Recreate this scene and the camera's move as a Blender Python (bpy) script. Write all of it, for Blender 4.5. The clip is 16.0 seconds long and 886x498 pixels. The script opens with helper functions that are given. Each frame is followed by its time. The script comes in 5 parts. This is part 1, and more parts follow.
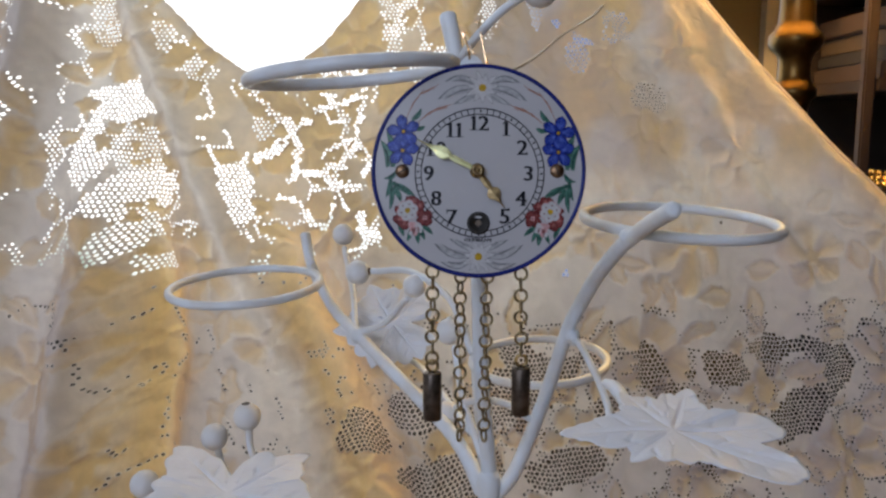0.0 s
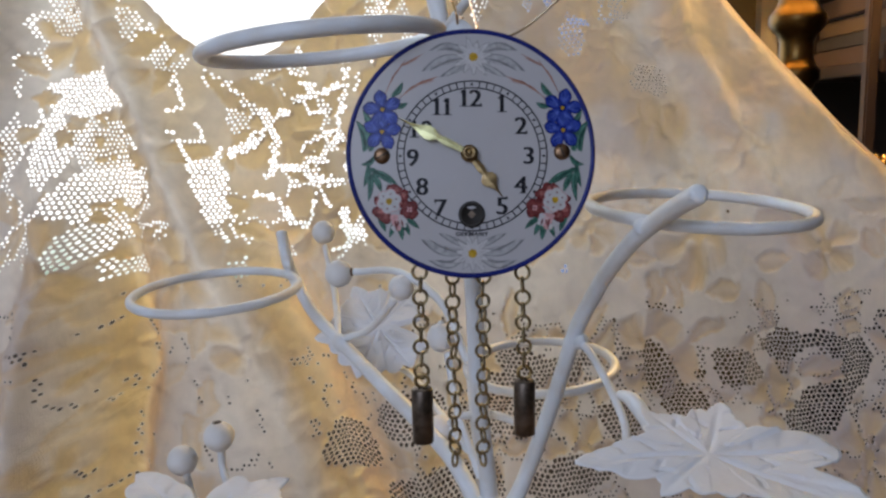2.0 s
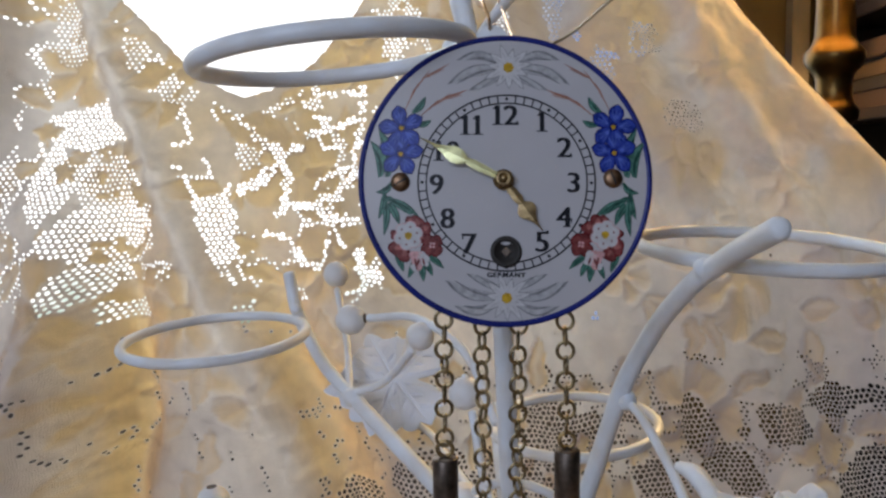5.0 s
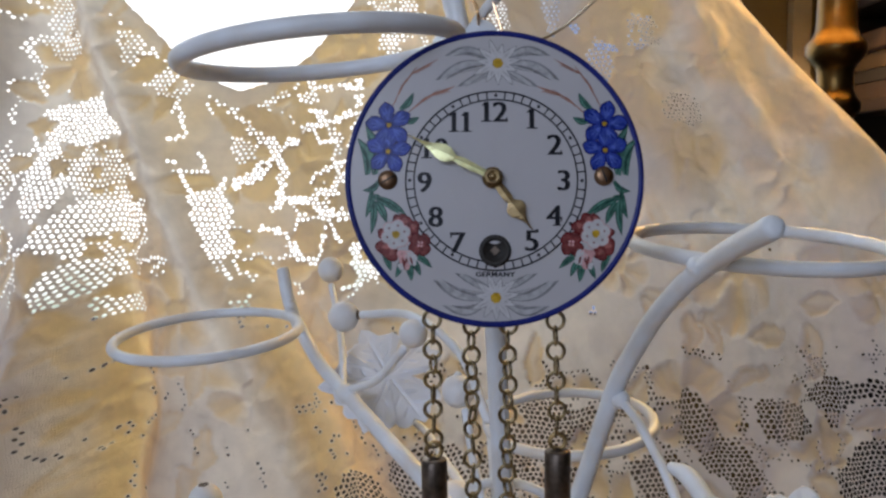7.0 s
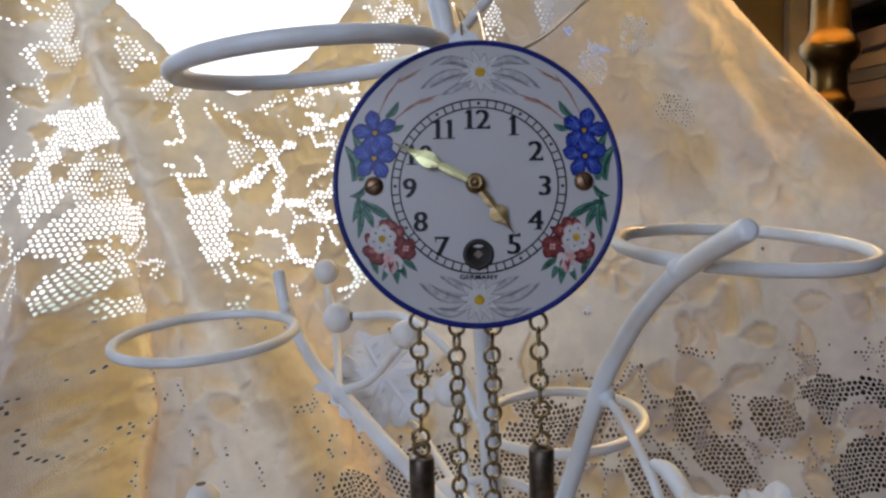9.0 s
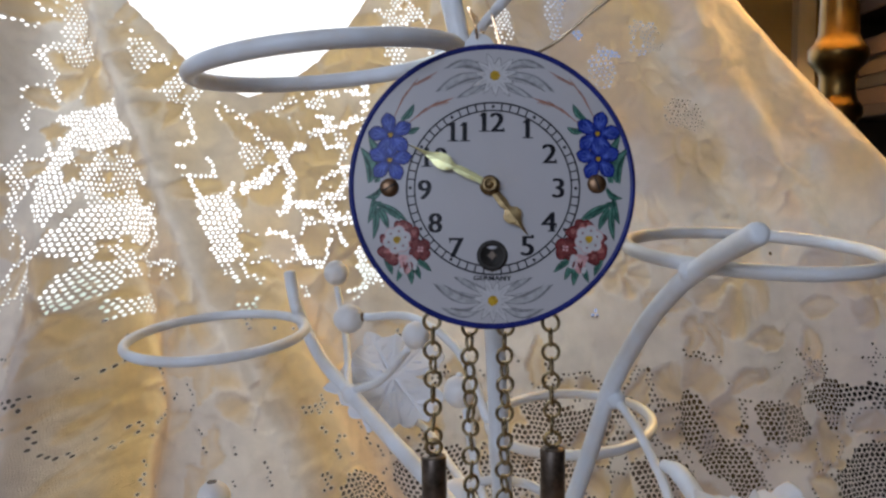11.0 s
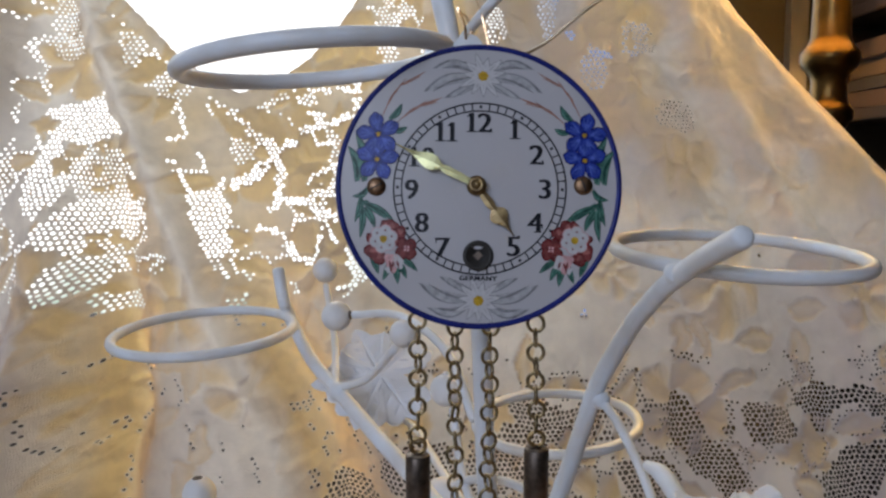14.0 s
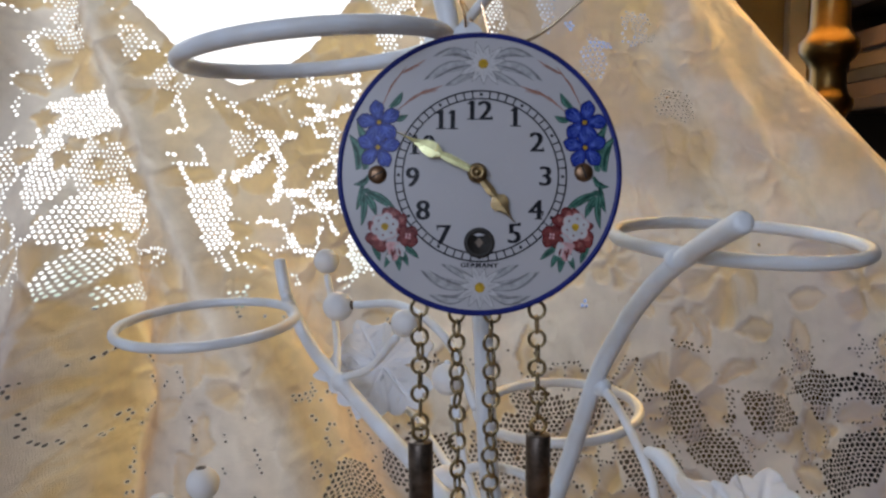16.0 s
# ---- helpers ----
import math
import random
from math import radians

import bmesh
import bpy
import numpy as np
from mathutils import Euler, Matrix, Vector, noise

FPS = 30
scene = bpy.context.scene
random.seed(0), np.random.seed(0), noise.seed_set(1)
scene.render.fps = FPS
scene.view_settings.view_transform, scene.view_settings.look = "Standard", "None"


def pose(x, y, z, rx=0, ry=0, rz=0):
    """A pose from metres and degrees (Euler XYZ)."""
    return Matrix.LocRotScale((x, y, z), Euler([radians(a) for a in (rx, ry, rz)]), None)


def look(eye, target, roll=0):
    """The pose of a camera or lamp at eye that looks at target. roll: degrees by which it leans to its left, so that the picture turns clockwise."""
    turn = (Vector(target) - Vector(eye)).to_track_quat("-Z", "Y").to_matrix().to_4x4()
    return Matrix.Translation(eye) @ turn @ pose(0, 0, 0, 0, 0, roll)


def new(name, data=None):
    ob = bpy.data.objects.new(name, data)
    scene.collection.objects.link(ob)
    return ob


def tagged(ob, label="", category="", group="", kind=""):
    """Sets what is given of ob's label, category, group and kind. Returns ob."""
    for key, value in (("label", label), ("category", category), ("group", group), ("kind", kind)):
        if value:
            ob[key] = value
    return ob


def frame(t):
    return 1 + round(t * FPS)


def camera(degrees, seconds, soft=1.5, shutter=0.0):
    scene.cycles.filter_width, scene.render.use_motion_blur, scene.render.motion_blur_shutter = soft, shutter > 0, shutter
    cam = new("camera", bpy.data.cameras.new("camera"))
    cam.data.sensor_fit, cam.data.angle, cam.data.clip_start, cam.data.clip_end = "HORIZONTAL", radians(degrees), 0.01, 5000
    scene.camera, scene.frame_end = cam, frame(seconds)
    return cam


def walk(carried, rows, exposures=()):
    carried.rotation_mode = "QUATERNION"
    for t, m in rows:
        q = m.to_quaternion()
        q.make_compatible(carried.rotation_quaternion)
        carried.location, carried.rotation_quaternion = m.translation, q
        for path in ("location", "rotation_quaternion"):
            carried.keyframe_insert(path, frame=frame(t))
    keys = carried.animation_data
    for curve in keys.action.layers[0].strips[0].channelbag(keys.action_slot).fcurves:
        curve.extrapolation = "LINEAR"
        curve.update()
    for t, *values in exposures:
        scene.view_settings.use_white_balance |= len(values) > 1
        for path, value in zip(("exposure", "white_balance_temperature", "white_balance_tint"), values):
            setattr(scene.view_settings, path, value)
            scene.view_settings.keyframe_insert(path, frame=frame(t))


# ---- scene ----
cam = camera(56.0, 16.0, soft=2.5)
PATH = [
    (0, (0.0035, 0.01936, 0.31934), (-0.0183, 1.9984, 0.0311), 0.16),
    (0.5, (0.00234, 0.02607, 0.3145), (-0.0166, 2.0031, 0.0127), -0.18),
    (1, (0.00112, 0.0362, 0.3119), (-0.0145, 2.0142, 0.0162), -0.40),
    (1.5, (0.0008, 0.04843, 0.31113), (-0.0047, 2.0265, 0.0158), -0.76),
    (2, (0.00398, 0.05708, 0.31363), (0.0024, 2.0351, 0.0183), -0.98),
    (2.5, (0.00044, 0.06471, 0.31369), (-0.001, 2.0517, 0.0863), -1.26),
    (3, (-0.00364, 0.07138, 0.3112), (-0.0125, 2.0618, 0.1154), -1.08),
    (3.5, (5e-05, 0.07863, 0.3097), (-0.0247, 2.0702, 0.1275), -1.14),
    (4, (0.0006, 0.08493, 0.30728), (-0.0323, 2.0767, 0.1289), -1.02),
    (6.5, (0.00336, 0.09685, 0.30909), (-0.0402, 2.0857, 0.1031), -0.52),
    (7, (0.00439, 0.09635, 0.30918), (-0.0418, 2.0851, 0.1025), -0.77),
    (7.5, (0.0052, 0.09585, 0.3089), (-0.0452, 2.0845, 0.1021), -0.84),
    (8, (0.00524, 0.09483, 0.30918), (-0.0477, 2.0834, 0.1025), -1.07),
    (8.5, (0.00741, 0.09242, 0.31094), (-0.0518, 2.08, 0.0966), -0.97),
    (9, (0.00872, 0.09079, 0.31072), (-0.0432, 2.0793, 0.1032), -1.14),
    (11.5, (0.00631, 0.0882, 0.31053), (-0.0582, 2.0772, 0.1117), -0.68),
    (12, (0.00743, 0.08842, 0.31134), (-0.0477, 2.0779, 0.1141), -0.62),
    (12.5, (0.00773, 0.08808, 0.31345), (-0.0402, 2.0777, 0.1154), -0.50),
    (13, (0.00779, 0.08835, 0.31208), (-0.0374, 2.079, 0.1246), -0.08),
    (13.5, (0.00743, 0.08859, 0.31094), (-0.0376, 2.0785, 0.1153), 0.08),
    (14, (0.00813, 0.08794, 0.31111), (-0.0378, 2.0767, 0.1047), -0.01),
    (14.5, (0.00758, 0.08734, 0.31077), (-0.0391, 2.076, 0.103), -0.12),
    (15, (0.00657, 0.08658, 0.31024), (-0.0388, 2.0745, 0.0959), -0.25),
    (15.5, (0.00686, 0.08591, 0.30979), (-0.0394, 2.0732, 0.0898), -0.41),
    (16, (0.00785, 0.08684, 0.3097), (-0.0382, 2.074, 0.0879), -0.35),
]
walk(cam, [(t, look(eye, target, roll)) for t, eye, target, roll in PATH])

# ---- world and light ----
world = bpy.data.worlds.new("world")
scene.world = world
world.use_nodes = True
wn = world.node_tree
sky = wn.nodes.new("ShaderNodeTexSky")
sky.sky_type, sky.sun_disc = "NISHITA", False
sky.sun_elevation, sky.sun_rotation = radians(38), radians(20)
wn.nodes["Background"].inputs[1].default_value = 0.10
wn.links.new(sky.outputs[0], wn.nodes["Background"].inputs[0])


def lamp(name, kind, m, power, colour, size=0.1, size_y=None):
    d = bpy.data.lights.new(name, kind)
    d.energy, d.color = power, colour
    if kind == "AREA":
        d.shape, d.size, d.size_y = "RECTANGLE", size, size_y or size
    else:
        d.shadow_soft_size = size
    ob = new(name, d)
    ob.matrix_world = m
    return ob


# daylight in the opening behind the lace, and in the one across the room
lamp("window_daylight", "AREA", look((-0.60, 1.17, 0.62), (-0.60, 0.0, 0.40)), 8.3, (0.88, 0.94, 1.0), 1.45, 0.95)
lamp("room_daylight", "AREA", look((-0.93, -1.87, 1.16), (0.0, 0.45, 0.25)), 22.0, (0.70, 0.79, 1.0), 1.15, 0.9)
lamp("lamp_bulb", "POINT", pose(0.343, 0.87, 0.62), 14.0, (1.0, 0.64, 0.24), 0.03)


# ---- materials ----
def mat(name, colour, rough=0.5, metal=0.0, vary=0.12, scale=40.0, bump=0.15, bump_scale=300.0, depth=0.0003, coat=0.0, stain=None, spec=0.5):
    m = bpy.data.materials.new(name)
    m.use_nodes = True
    nt = m.node_tree
    b = nt.nodes["Principled BSDF"]
    b.inputs["Roughness"].default_value = rough
    b.inputs["Metallic"].default_value = metal
    b.inputs["Coat Weight"].default_value = coat
    b.inputs["Specular IOR Level"].default_value = spec
    tc = nt.nodes.new("ShaderNodeTexCoord")
    n1 = nt.nodes.new("ShaderNodeTexNoise")
    n1.inputs["Scale"].default_value, n1.inputs["Detail"].default_value = scale, 5.0
    nt.links.new(tc.outputs["Object"], n1.inputs["Vector"])
    ramp = nt.nodes.new("ShaderNodeValToRGB")
    dark = stain or tuple(c * (1 - vary) for c in colour)
    light = tuple(min(1.0, c * (1 + vary * 0.5)) for c in colour)
    ramp.color_ramp.elements[0].position, ramp.color_ramp.elements[1].position = 0.3, 0.65
    ramp.color_ramp.elements[0].color, ramp.color_ramp.elements[1].color = (*dark, 1), (*light, 1)
    nt.links.new(n1.outputs["Fac"], ramp.inputs["Fac"])
    nt.links.new(ramp.outputs["Color"], b.inputs["Base Color"])
    n2 = nt.nodes.new("ShaderNodeTexNoise")
    n2.inputs["Scale"].default_value, n2.inputs["Detail"].default_value = bump_scale, 4.0
    nt.links.new(tc.outputs["Object"], n2.inputs["Vector"])
    bp = nt.nodes.new("ShaderNodeBump")
    bp.inputs["Strength"].default_value, bp.inputs["Distance"].default_value = bump, depth
    nt.links.new(n2.outputs["Fac"], bp.inputs["Height"])
    nt.links.new(bp.outputs["Normal"], b.inputs["Normal"])
    rr = nt.nodes.new("ShaderNodeMapRange")
    rr.inputs["To Min"].default_value, rr.inputs["To Max"].default_value = rough * 0.8, min(1.0, rough * 1.2)
    nt.links.new(n1.outputs["Fac"], rr.inputs["Value"])
    nt.links.new(rr.outputs["Result"], b.inputs["Roughness"])
    return m


def cloth(name, face, through_colour, share, thin_colour=(0.85, 0.75, 0.57)):
    """Cotton that is lit from the front and lets light through from behind."""
    m = bpy.data.materials.new(name)
    m.use_nodes = True
    nt = m.node_tree
    nt.nodes.remove(nt.nodes["Principled BSDF"])
    out = nt.nodes["Material Output"]
    tc = nt.nodes.new("ShaderNodeTexCoord")
    big = nt.nodes.new("ShaderNodeTexNoise")
    big.inputs["Scale"].default_value, big.inputs["Detail"].default_value = 14.0, 3.0
    fine = nt.nodes.new("ShaderNodeTexNoise")
    fine.inputs["Scale"].default_value, fine.inputs["Detail"].default_value = 420.0, 4.0
    thread = nt.nodes.new("ShaderNodeTexWave")
    thread.inputs["Scale"].default_value, thread.inputs["Distortion"].default_value = 430.0, 6.0
    weft = nt.nodes.new("ShaderNodeTexWave")
    weft.bands_direction = "Z"
    weft.inputs["Scale"].default_value, weft.inputs["Distortion"].default_value = 460.0, 5.0
    mid = nt.nodes.new("ShaderNodeTexNoise")
    mid.inputs["Scale"].default_value, mid.inputs["Detail"].default_value = 130.0, 5.0
    for n in (big, fine, thread, weft, mid):
        nt.links.new(tc.outputs["Object"], n.inputs["Vector"])
    ramp = nt.nodes.new("ShaderNodeValToRGB")
    ramp.color_ramp.elements[0].position, ramp.color_ramp.elements[1].position = 0.32, 0.7
    ramp.color_ramp.elements[0].color = (*[c * 0.92 for c in face], 1)
    ramp.color_ramp.elements[1].color = (*face, 1)
    nt.links.new(big.outputs["Fac"], ramp.inputs["Fac"])
    thick = nt.nodes.new("ShaderNodeAttribute")
    thick.attribute_name = "thick"
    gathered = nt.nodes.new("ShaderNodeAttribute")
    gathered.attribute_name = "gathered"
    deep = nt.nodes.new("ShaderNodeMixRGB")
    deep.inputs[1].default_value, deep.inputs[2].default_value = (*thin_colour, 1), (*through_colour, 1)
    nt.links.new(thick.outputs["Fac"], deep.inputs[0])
    uneven = nt.nodes.new("ShaderNodeMapRange")
    uneven.inputs["From Min"].default_value, uneven.inputs["From Max"].default_value = 0.36, 0.64
    uneven.inputs["To Min"].default_value, uneven.inputs["To Max"].default_value = 0.86, 1.0
    nt.links.new(mid.outputs["Fac"], uneven.inputs["Value"])
    ramp2 = nt.nodes.new("ShaderNodeMixRGB")
    ramp2.blend_type = "MULTIPLY"
    ramp2.inputs[0].default_value = 1.0
    nt.links.new(deep.outputs["Color"], ramp2.inputs[1])
    nt.links.new(uneven.outputs["Result"], ramp2.inputs[2])
    add = nt.nodes.new("ShaderNodeMath")
    add.operation = "ADD"
    nt.links.new(weft.outputs["Fac"], add.inputs[0])
    nt.links.new(thread.outputs["Fac"], add.inputs[1])
    add3 = nt.nodes.new("ShaderNodeMath")
    nt.links.new(add.outputs[0], add3.inputs[0])
    nt.links.new(fine.outputs["Fac"], add3.inputs[1])
    add2 = nt.nodes.new("ShaderNodeMath")
    add2.operation = "MULTIPLY_ADD"
    add2.inputs[1].default_value = 1.5
    nt.links.new(mid.outputs["Fac"], add2.inputs[0])
    nt.links.new(add3.outputs[0], add2.inputs[2])
    bp = nt.nodes.new("ShaderNodeBump")
    bp.inputs["Strength"].default_value, bp.inputs["Distance"].default_value = 0.42, 0.0009
    nt.links.new(add2.outputs[0], bp.inputs["Height"])
    d = nt.nodes.new("ShaderNodeBsdfDiffuse")
    t = nt.nodes.new("ShaderNodeBsdfTranslucent")
    nt.links.new(ramp.outputs["Color"], d.inputs["Color"])
    nt.links.new(ramp2.outputs["Color"], t.inputs["Color"])
    nt.links.new(bp.outputs["Normal"], d.inputs["Normal"])
    nt.links.new(bp.outputs["Normal"], t.inputs["Normal"])
    mix = nt.nodes.new("ShaderNodeMixShader")
    part_through = nt.nodes.new("ShaderNodeMapRange")
    part_through.inputs["To Min"].default_value, part_through.inputs["To Max"].default_value = share, share * 0.22
    nt.links.new(gathered.outputs["Fac"], part_through.inputs["Value"])
    nt.links.new(part_through.outputs["Result"], mix.inputs["Fac"])
    nt.links.new(d.outputs[0], mix.inputs[1])
    nt.links.new(t.outputs[0], mix.inputs[2])
    nt.links.new(mix.outputs[0], out.inputs["Surface"])
    return m


def hazy_sky(name):
    """Bright overcast sky over a dim blurred garden, bluer to one side."""
    m = bpy.data.materials.new(name)
    m.use_nodes = True
    nt = m.node_tree
    nt.nodes.remove(nt.nodes["Principled BSDF"])
    e = nt.nodes.new("ShaderNodeEmission")
    tc = nt.nodes.new("ShaderNodeTexCoord")
    xyz = nt.nodes.new("ShaderNodeSeparateXYZ")
    nt.links.new(tc.outputs["Object"], xyz.inputs[0])
    n = nt.nodes.new("ShaderNodeTexNoise")
    n.inputs["Scale"].default_value, n.inputs["Detail"].default_value = 3.5, 3.0
    nt.links.new(tc.outputs["Object"], n.inputs["Vector"])
    rough = nt.nodes.new("ShaderNodeMath")
    rough.operation = "MULTIPLY_ADD"
    rough.inputs[1].default_value = 1.1
    nt.links.new(n.outputs["Fac"], rough.inputs[0])
    nt.links.new(xyz.outputs["Z"], rough.inputs[2])
    up = nt.nodes.new("ShaderNodeValToRGB")
    up.color_ramp.elements[0].position, up.color_ramp.elements[1].position = 0.0, 0.42
    up.color_ramp.elements[0].color, up.color_ramp.elements[1].color = (0.24, 0.32, 0.25, 1), (1.0, 1.0, 1.0, 1)
    nt.links.new(rough.outputs[0], up.inputs["Fac"])
    side = nt.nodes.new("ShaderNodeMapRange")
    side.inputs["From Min"].default_value, side.inputs["From Max"].default_value = 0.15, 0.45
    nt.links.new(xyz.outputs["X"], side.inputs["Value"])
    blue = nt.nodes.new("ShaderNodeMixRGB")
    blue.inputs[2].default_value = (0.15, 0.19, 0.31, 1)
    nt.links.new(side.outputs["Result"], blue.inputs[0])
    nt.links.new(up.outputs["Color"], blue.inputs[1])
    nt.links.new(blue.outputs["Color"], e.inputs["Color"])
    e.inputs["Strength"].default_value = 1.7
    nt.links.new(e.outputs[0], nt.nodes["Material Output"].inputs["Surface"])
    return m


WHITE_METAL = mat("white_enamel_paint", (0.80, 0.86, 0.94), 0.42, 0, 0.05, 60, 0.35, 420, 0.0004, stain=(0.72, 0.72, 0.72))
WOOD_BEAD = mat("white_painted_bead", (0.80, 0.80, 0.81), 0.5, 0, 0.06, 90, 0.3, 500, 0.0003)
HOLE_DARK = mat("bead_hole", (0.12, 0.10, 0.09), 0.8)
LEAF_WHITE = mat("white_powder_coat", (0.83, 0.86, 0.93), 0.6, 0, 0.05, 70, 0.4, 600, 0.0004)
PORCELAIN = mat("dial_porcelain", (0.495, 0.49, 0.52), 0.26, 0, 0.04, 50, 0.06, 90, 0.0003)
RIM_BLUE = mat("rim_cobalt", (0.010, 0.018, 0.17), 0.3, 0, 0.25, 150, 0.05, 200, spec=0.2)
INK = mat("numeral_ink", (0.018, 0.018, 0.024), 0.35, 0, 0.3, 500)
GREY_INK = mat("grey_line", (0.25, 0.25, 0.27), 0.35, 0, 0.4, 700)
GREY_WASH = mat("grey_wash", (0.43, 0.435, 0.46), 0.28, 0, 0.25, 600)
PETAL_WHITE = mat("petal_white", (0.56, 0.56, 0.585), 0.25, 0, 0.1, 600)
YELLOW = mat("stamen_yellow", (0.52, 0.33, 0.03), 0.35, 0, 0.35, 900)
BLUE = mat("gentian_blue", (0.028, 0.055, 0.34), 0.28, 0, 0.45, 650)
BLUE_LIGHT = mat("gentian_light", (0.075, 0.125, 0.50), 0.28, 0, 0.4, 800)
BLUE_DARK = mat("gentian_dark", (0.010, 0.015, 0.13), 0.28, 0, 0.4, 800)
GREEN = mat("leaf_green", (0.085, 0.21, 0.17), 0.3, 0, 0.5, 700)
GREEN_DARK = mat("leaf_green_dark", (0.02, 0.075, 0.06), 0.3, 0, 0.4, 700)
RED = mat("rose_red", (0.20, 0.050, 0.050), 0.3, 0, 0.5, 800)
RED_DARK = mat("rose_dark", (0.13, 0.012, 0.015), 0.3, 0, 0.4, 800)
ROSE_MID = mat("rose_mid", (0.36, 0.13, 0.12), 0.3, 0, 0.5, 800)
PINK = mat("rose_pink", (0.62, 0.36, 0.37), 0.3, 0, 0.35, 800)
WHEAT = mat("wheat_brown", (0.36, 0.17, 0.12), 0.35, 0, 0.3, 700)
# brass made paler: the window's glint on the minute pointer is in this colour
GLINT_BRASS = mat("glint_pointer_brass", (0.95, 0.93, 0.50), 0.40, 1.0, 0.25, 250, 0.2, 500)
OLD_BRASS = mat("aged_brass", (0.40, 0.30, 0.15), 0.42, 1.0, 0.45, 350, 0.3, 700, stain=(0.16, 0.105, 0.06))
SCREW = mat("screw_bronze", (0.24, 0.15, 0.09), 0.4, 1.0, 0.4, 350, 0.3, 700, stain=(0.12, 0.07, 0.045))
CHAIN_BRASS = mat("chain_brass", (0.36, 0.29, 0.17), 0.34, 1.0, 0.5, 300, 0.3, 800, stain=(0.12, 0.09, 0.055))
WEIGHT = mat("weight_bronze", (0.15, 0.12, 0.10), 0.38, 0.85, 0.35, 260, 0.25, 500, stain=(0.06, 0.048, 0.04))
GOLD_WIRE = mat("hook_gold", (0.85, 0.60, 0.36), 0.2, 1.0, 0.1, 200)
STEEL = mat("wire_steel", (0.40, 0.32, 0.22), 0.30, 1.0, 0.2, 200)
RUBBER = mat("grommet_black", (0.022, 0.019, 0.017), 0.62)
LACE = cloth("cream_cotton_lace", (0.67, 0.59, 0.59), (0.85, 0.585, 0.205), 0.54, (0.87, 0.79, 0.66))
HEM = cloth("lace_hem", (0.83, 0.745, 0.70), (0.93, 0.66, 0.34), 0.55)
PLASTER = mat("room_plaster", (0.62, 0.60, 0.57), 0.9, 0, 0.1, 3, 0.3, 60, 0.002)
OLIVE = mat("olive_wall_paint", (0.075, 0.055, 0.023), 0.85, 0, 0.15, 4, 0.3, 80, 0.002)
DARK_SILL = mat("dark_sill_paint", (0.10, 0.085, 0.075), 0.7, 0, 0.25, 8)
LIT_POST_GREY = mat("lit_post_grey_brown", (0.17, 0.15, 0.13), 0.6, 0, 0.2, 12)
FLOOR = mat("floor_boards", (0.20, 0.12, 0.07), 0.5, 0, 0.3, 6)
TABLE = mat("table_top_wood", (0.24, 0.17, 0.11), 0.4, 0, 0.25, 18)
LAMP_BRASS = mat("lamp_brass", (0.085, 0.050, 0.016), 0.30, 1.0, 0.45, 40, 0.2, 90)
WOOD_DARK = mat("cabinet_dark_wood", (0.014, 0.007, 0.0045), 0.45, 0, 0.4, 20, 0.2, 60)
SHADE = cloth("lamp_shade_linen", (0.75, 0.62, 0.40), (0.9, 0.6, 0.25), 0.2)

for painted in (PORCELAIN, INK, GREY_INK, GREY_WASH, PETAL_WHITE, YELLOW, BLUE, BLUE_LIGHT, BLUE_DARK, GREEN, GREEN_DARK, RED, RED_DARK, ROSE_MID, PINK, WHEAT):
    painted.node_tree.nodes["Principled BSDF"].inputs["Specular IOR Level"].default_value = 0.16


# ---- helpers for meshes ----
def obj(name, verts, faces, material, parent=None, smooth=True, label=""):
    me = bpy.data.meshes.new(name)
    me.from_pydata([tuple(v) for v in verts], [], [tuple(f) for f in faces])
    me.materials.append(material)
    if smooth:
        me.shade_smooth()
    me.update()
    ob = new(name, me)
    if parent:
        ob.parent = parent
    if label:
        ob["label"] = label
    return ob


def holder(name, place, label, category, kind="", group=""):
    ob = new(name)
    ob.empty_display_size = 0.01
    ob.location = place
    return tagged(ob, label, category, group, kind)


def smooth_line(points, n=8):
    """A curve through the points, n steps between each two."""
    p = [np.array(q, float) for q in points]
    p = [2 * p[0] - p[1]] + p + [2 * p[-1] - p[-2]]
    out = []
    for i in range(1, len(p) - 2):
        a, b, c, d = p[i - 1:i + 3]
        for k in range(n):
            t = k / n
            out.append(0.5 * (2 * b + (c - a) * t + (2 * a - 5 * b + 4 * c - d) * t * t + (3 * b - a - 3 * c + d) * t ** 3))
    out.append(p[-2])
    return out


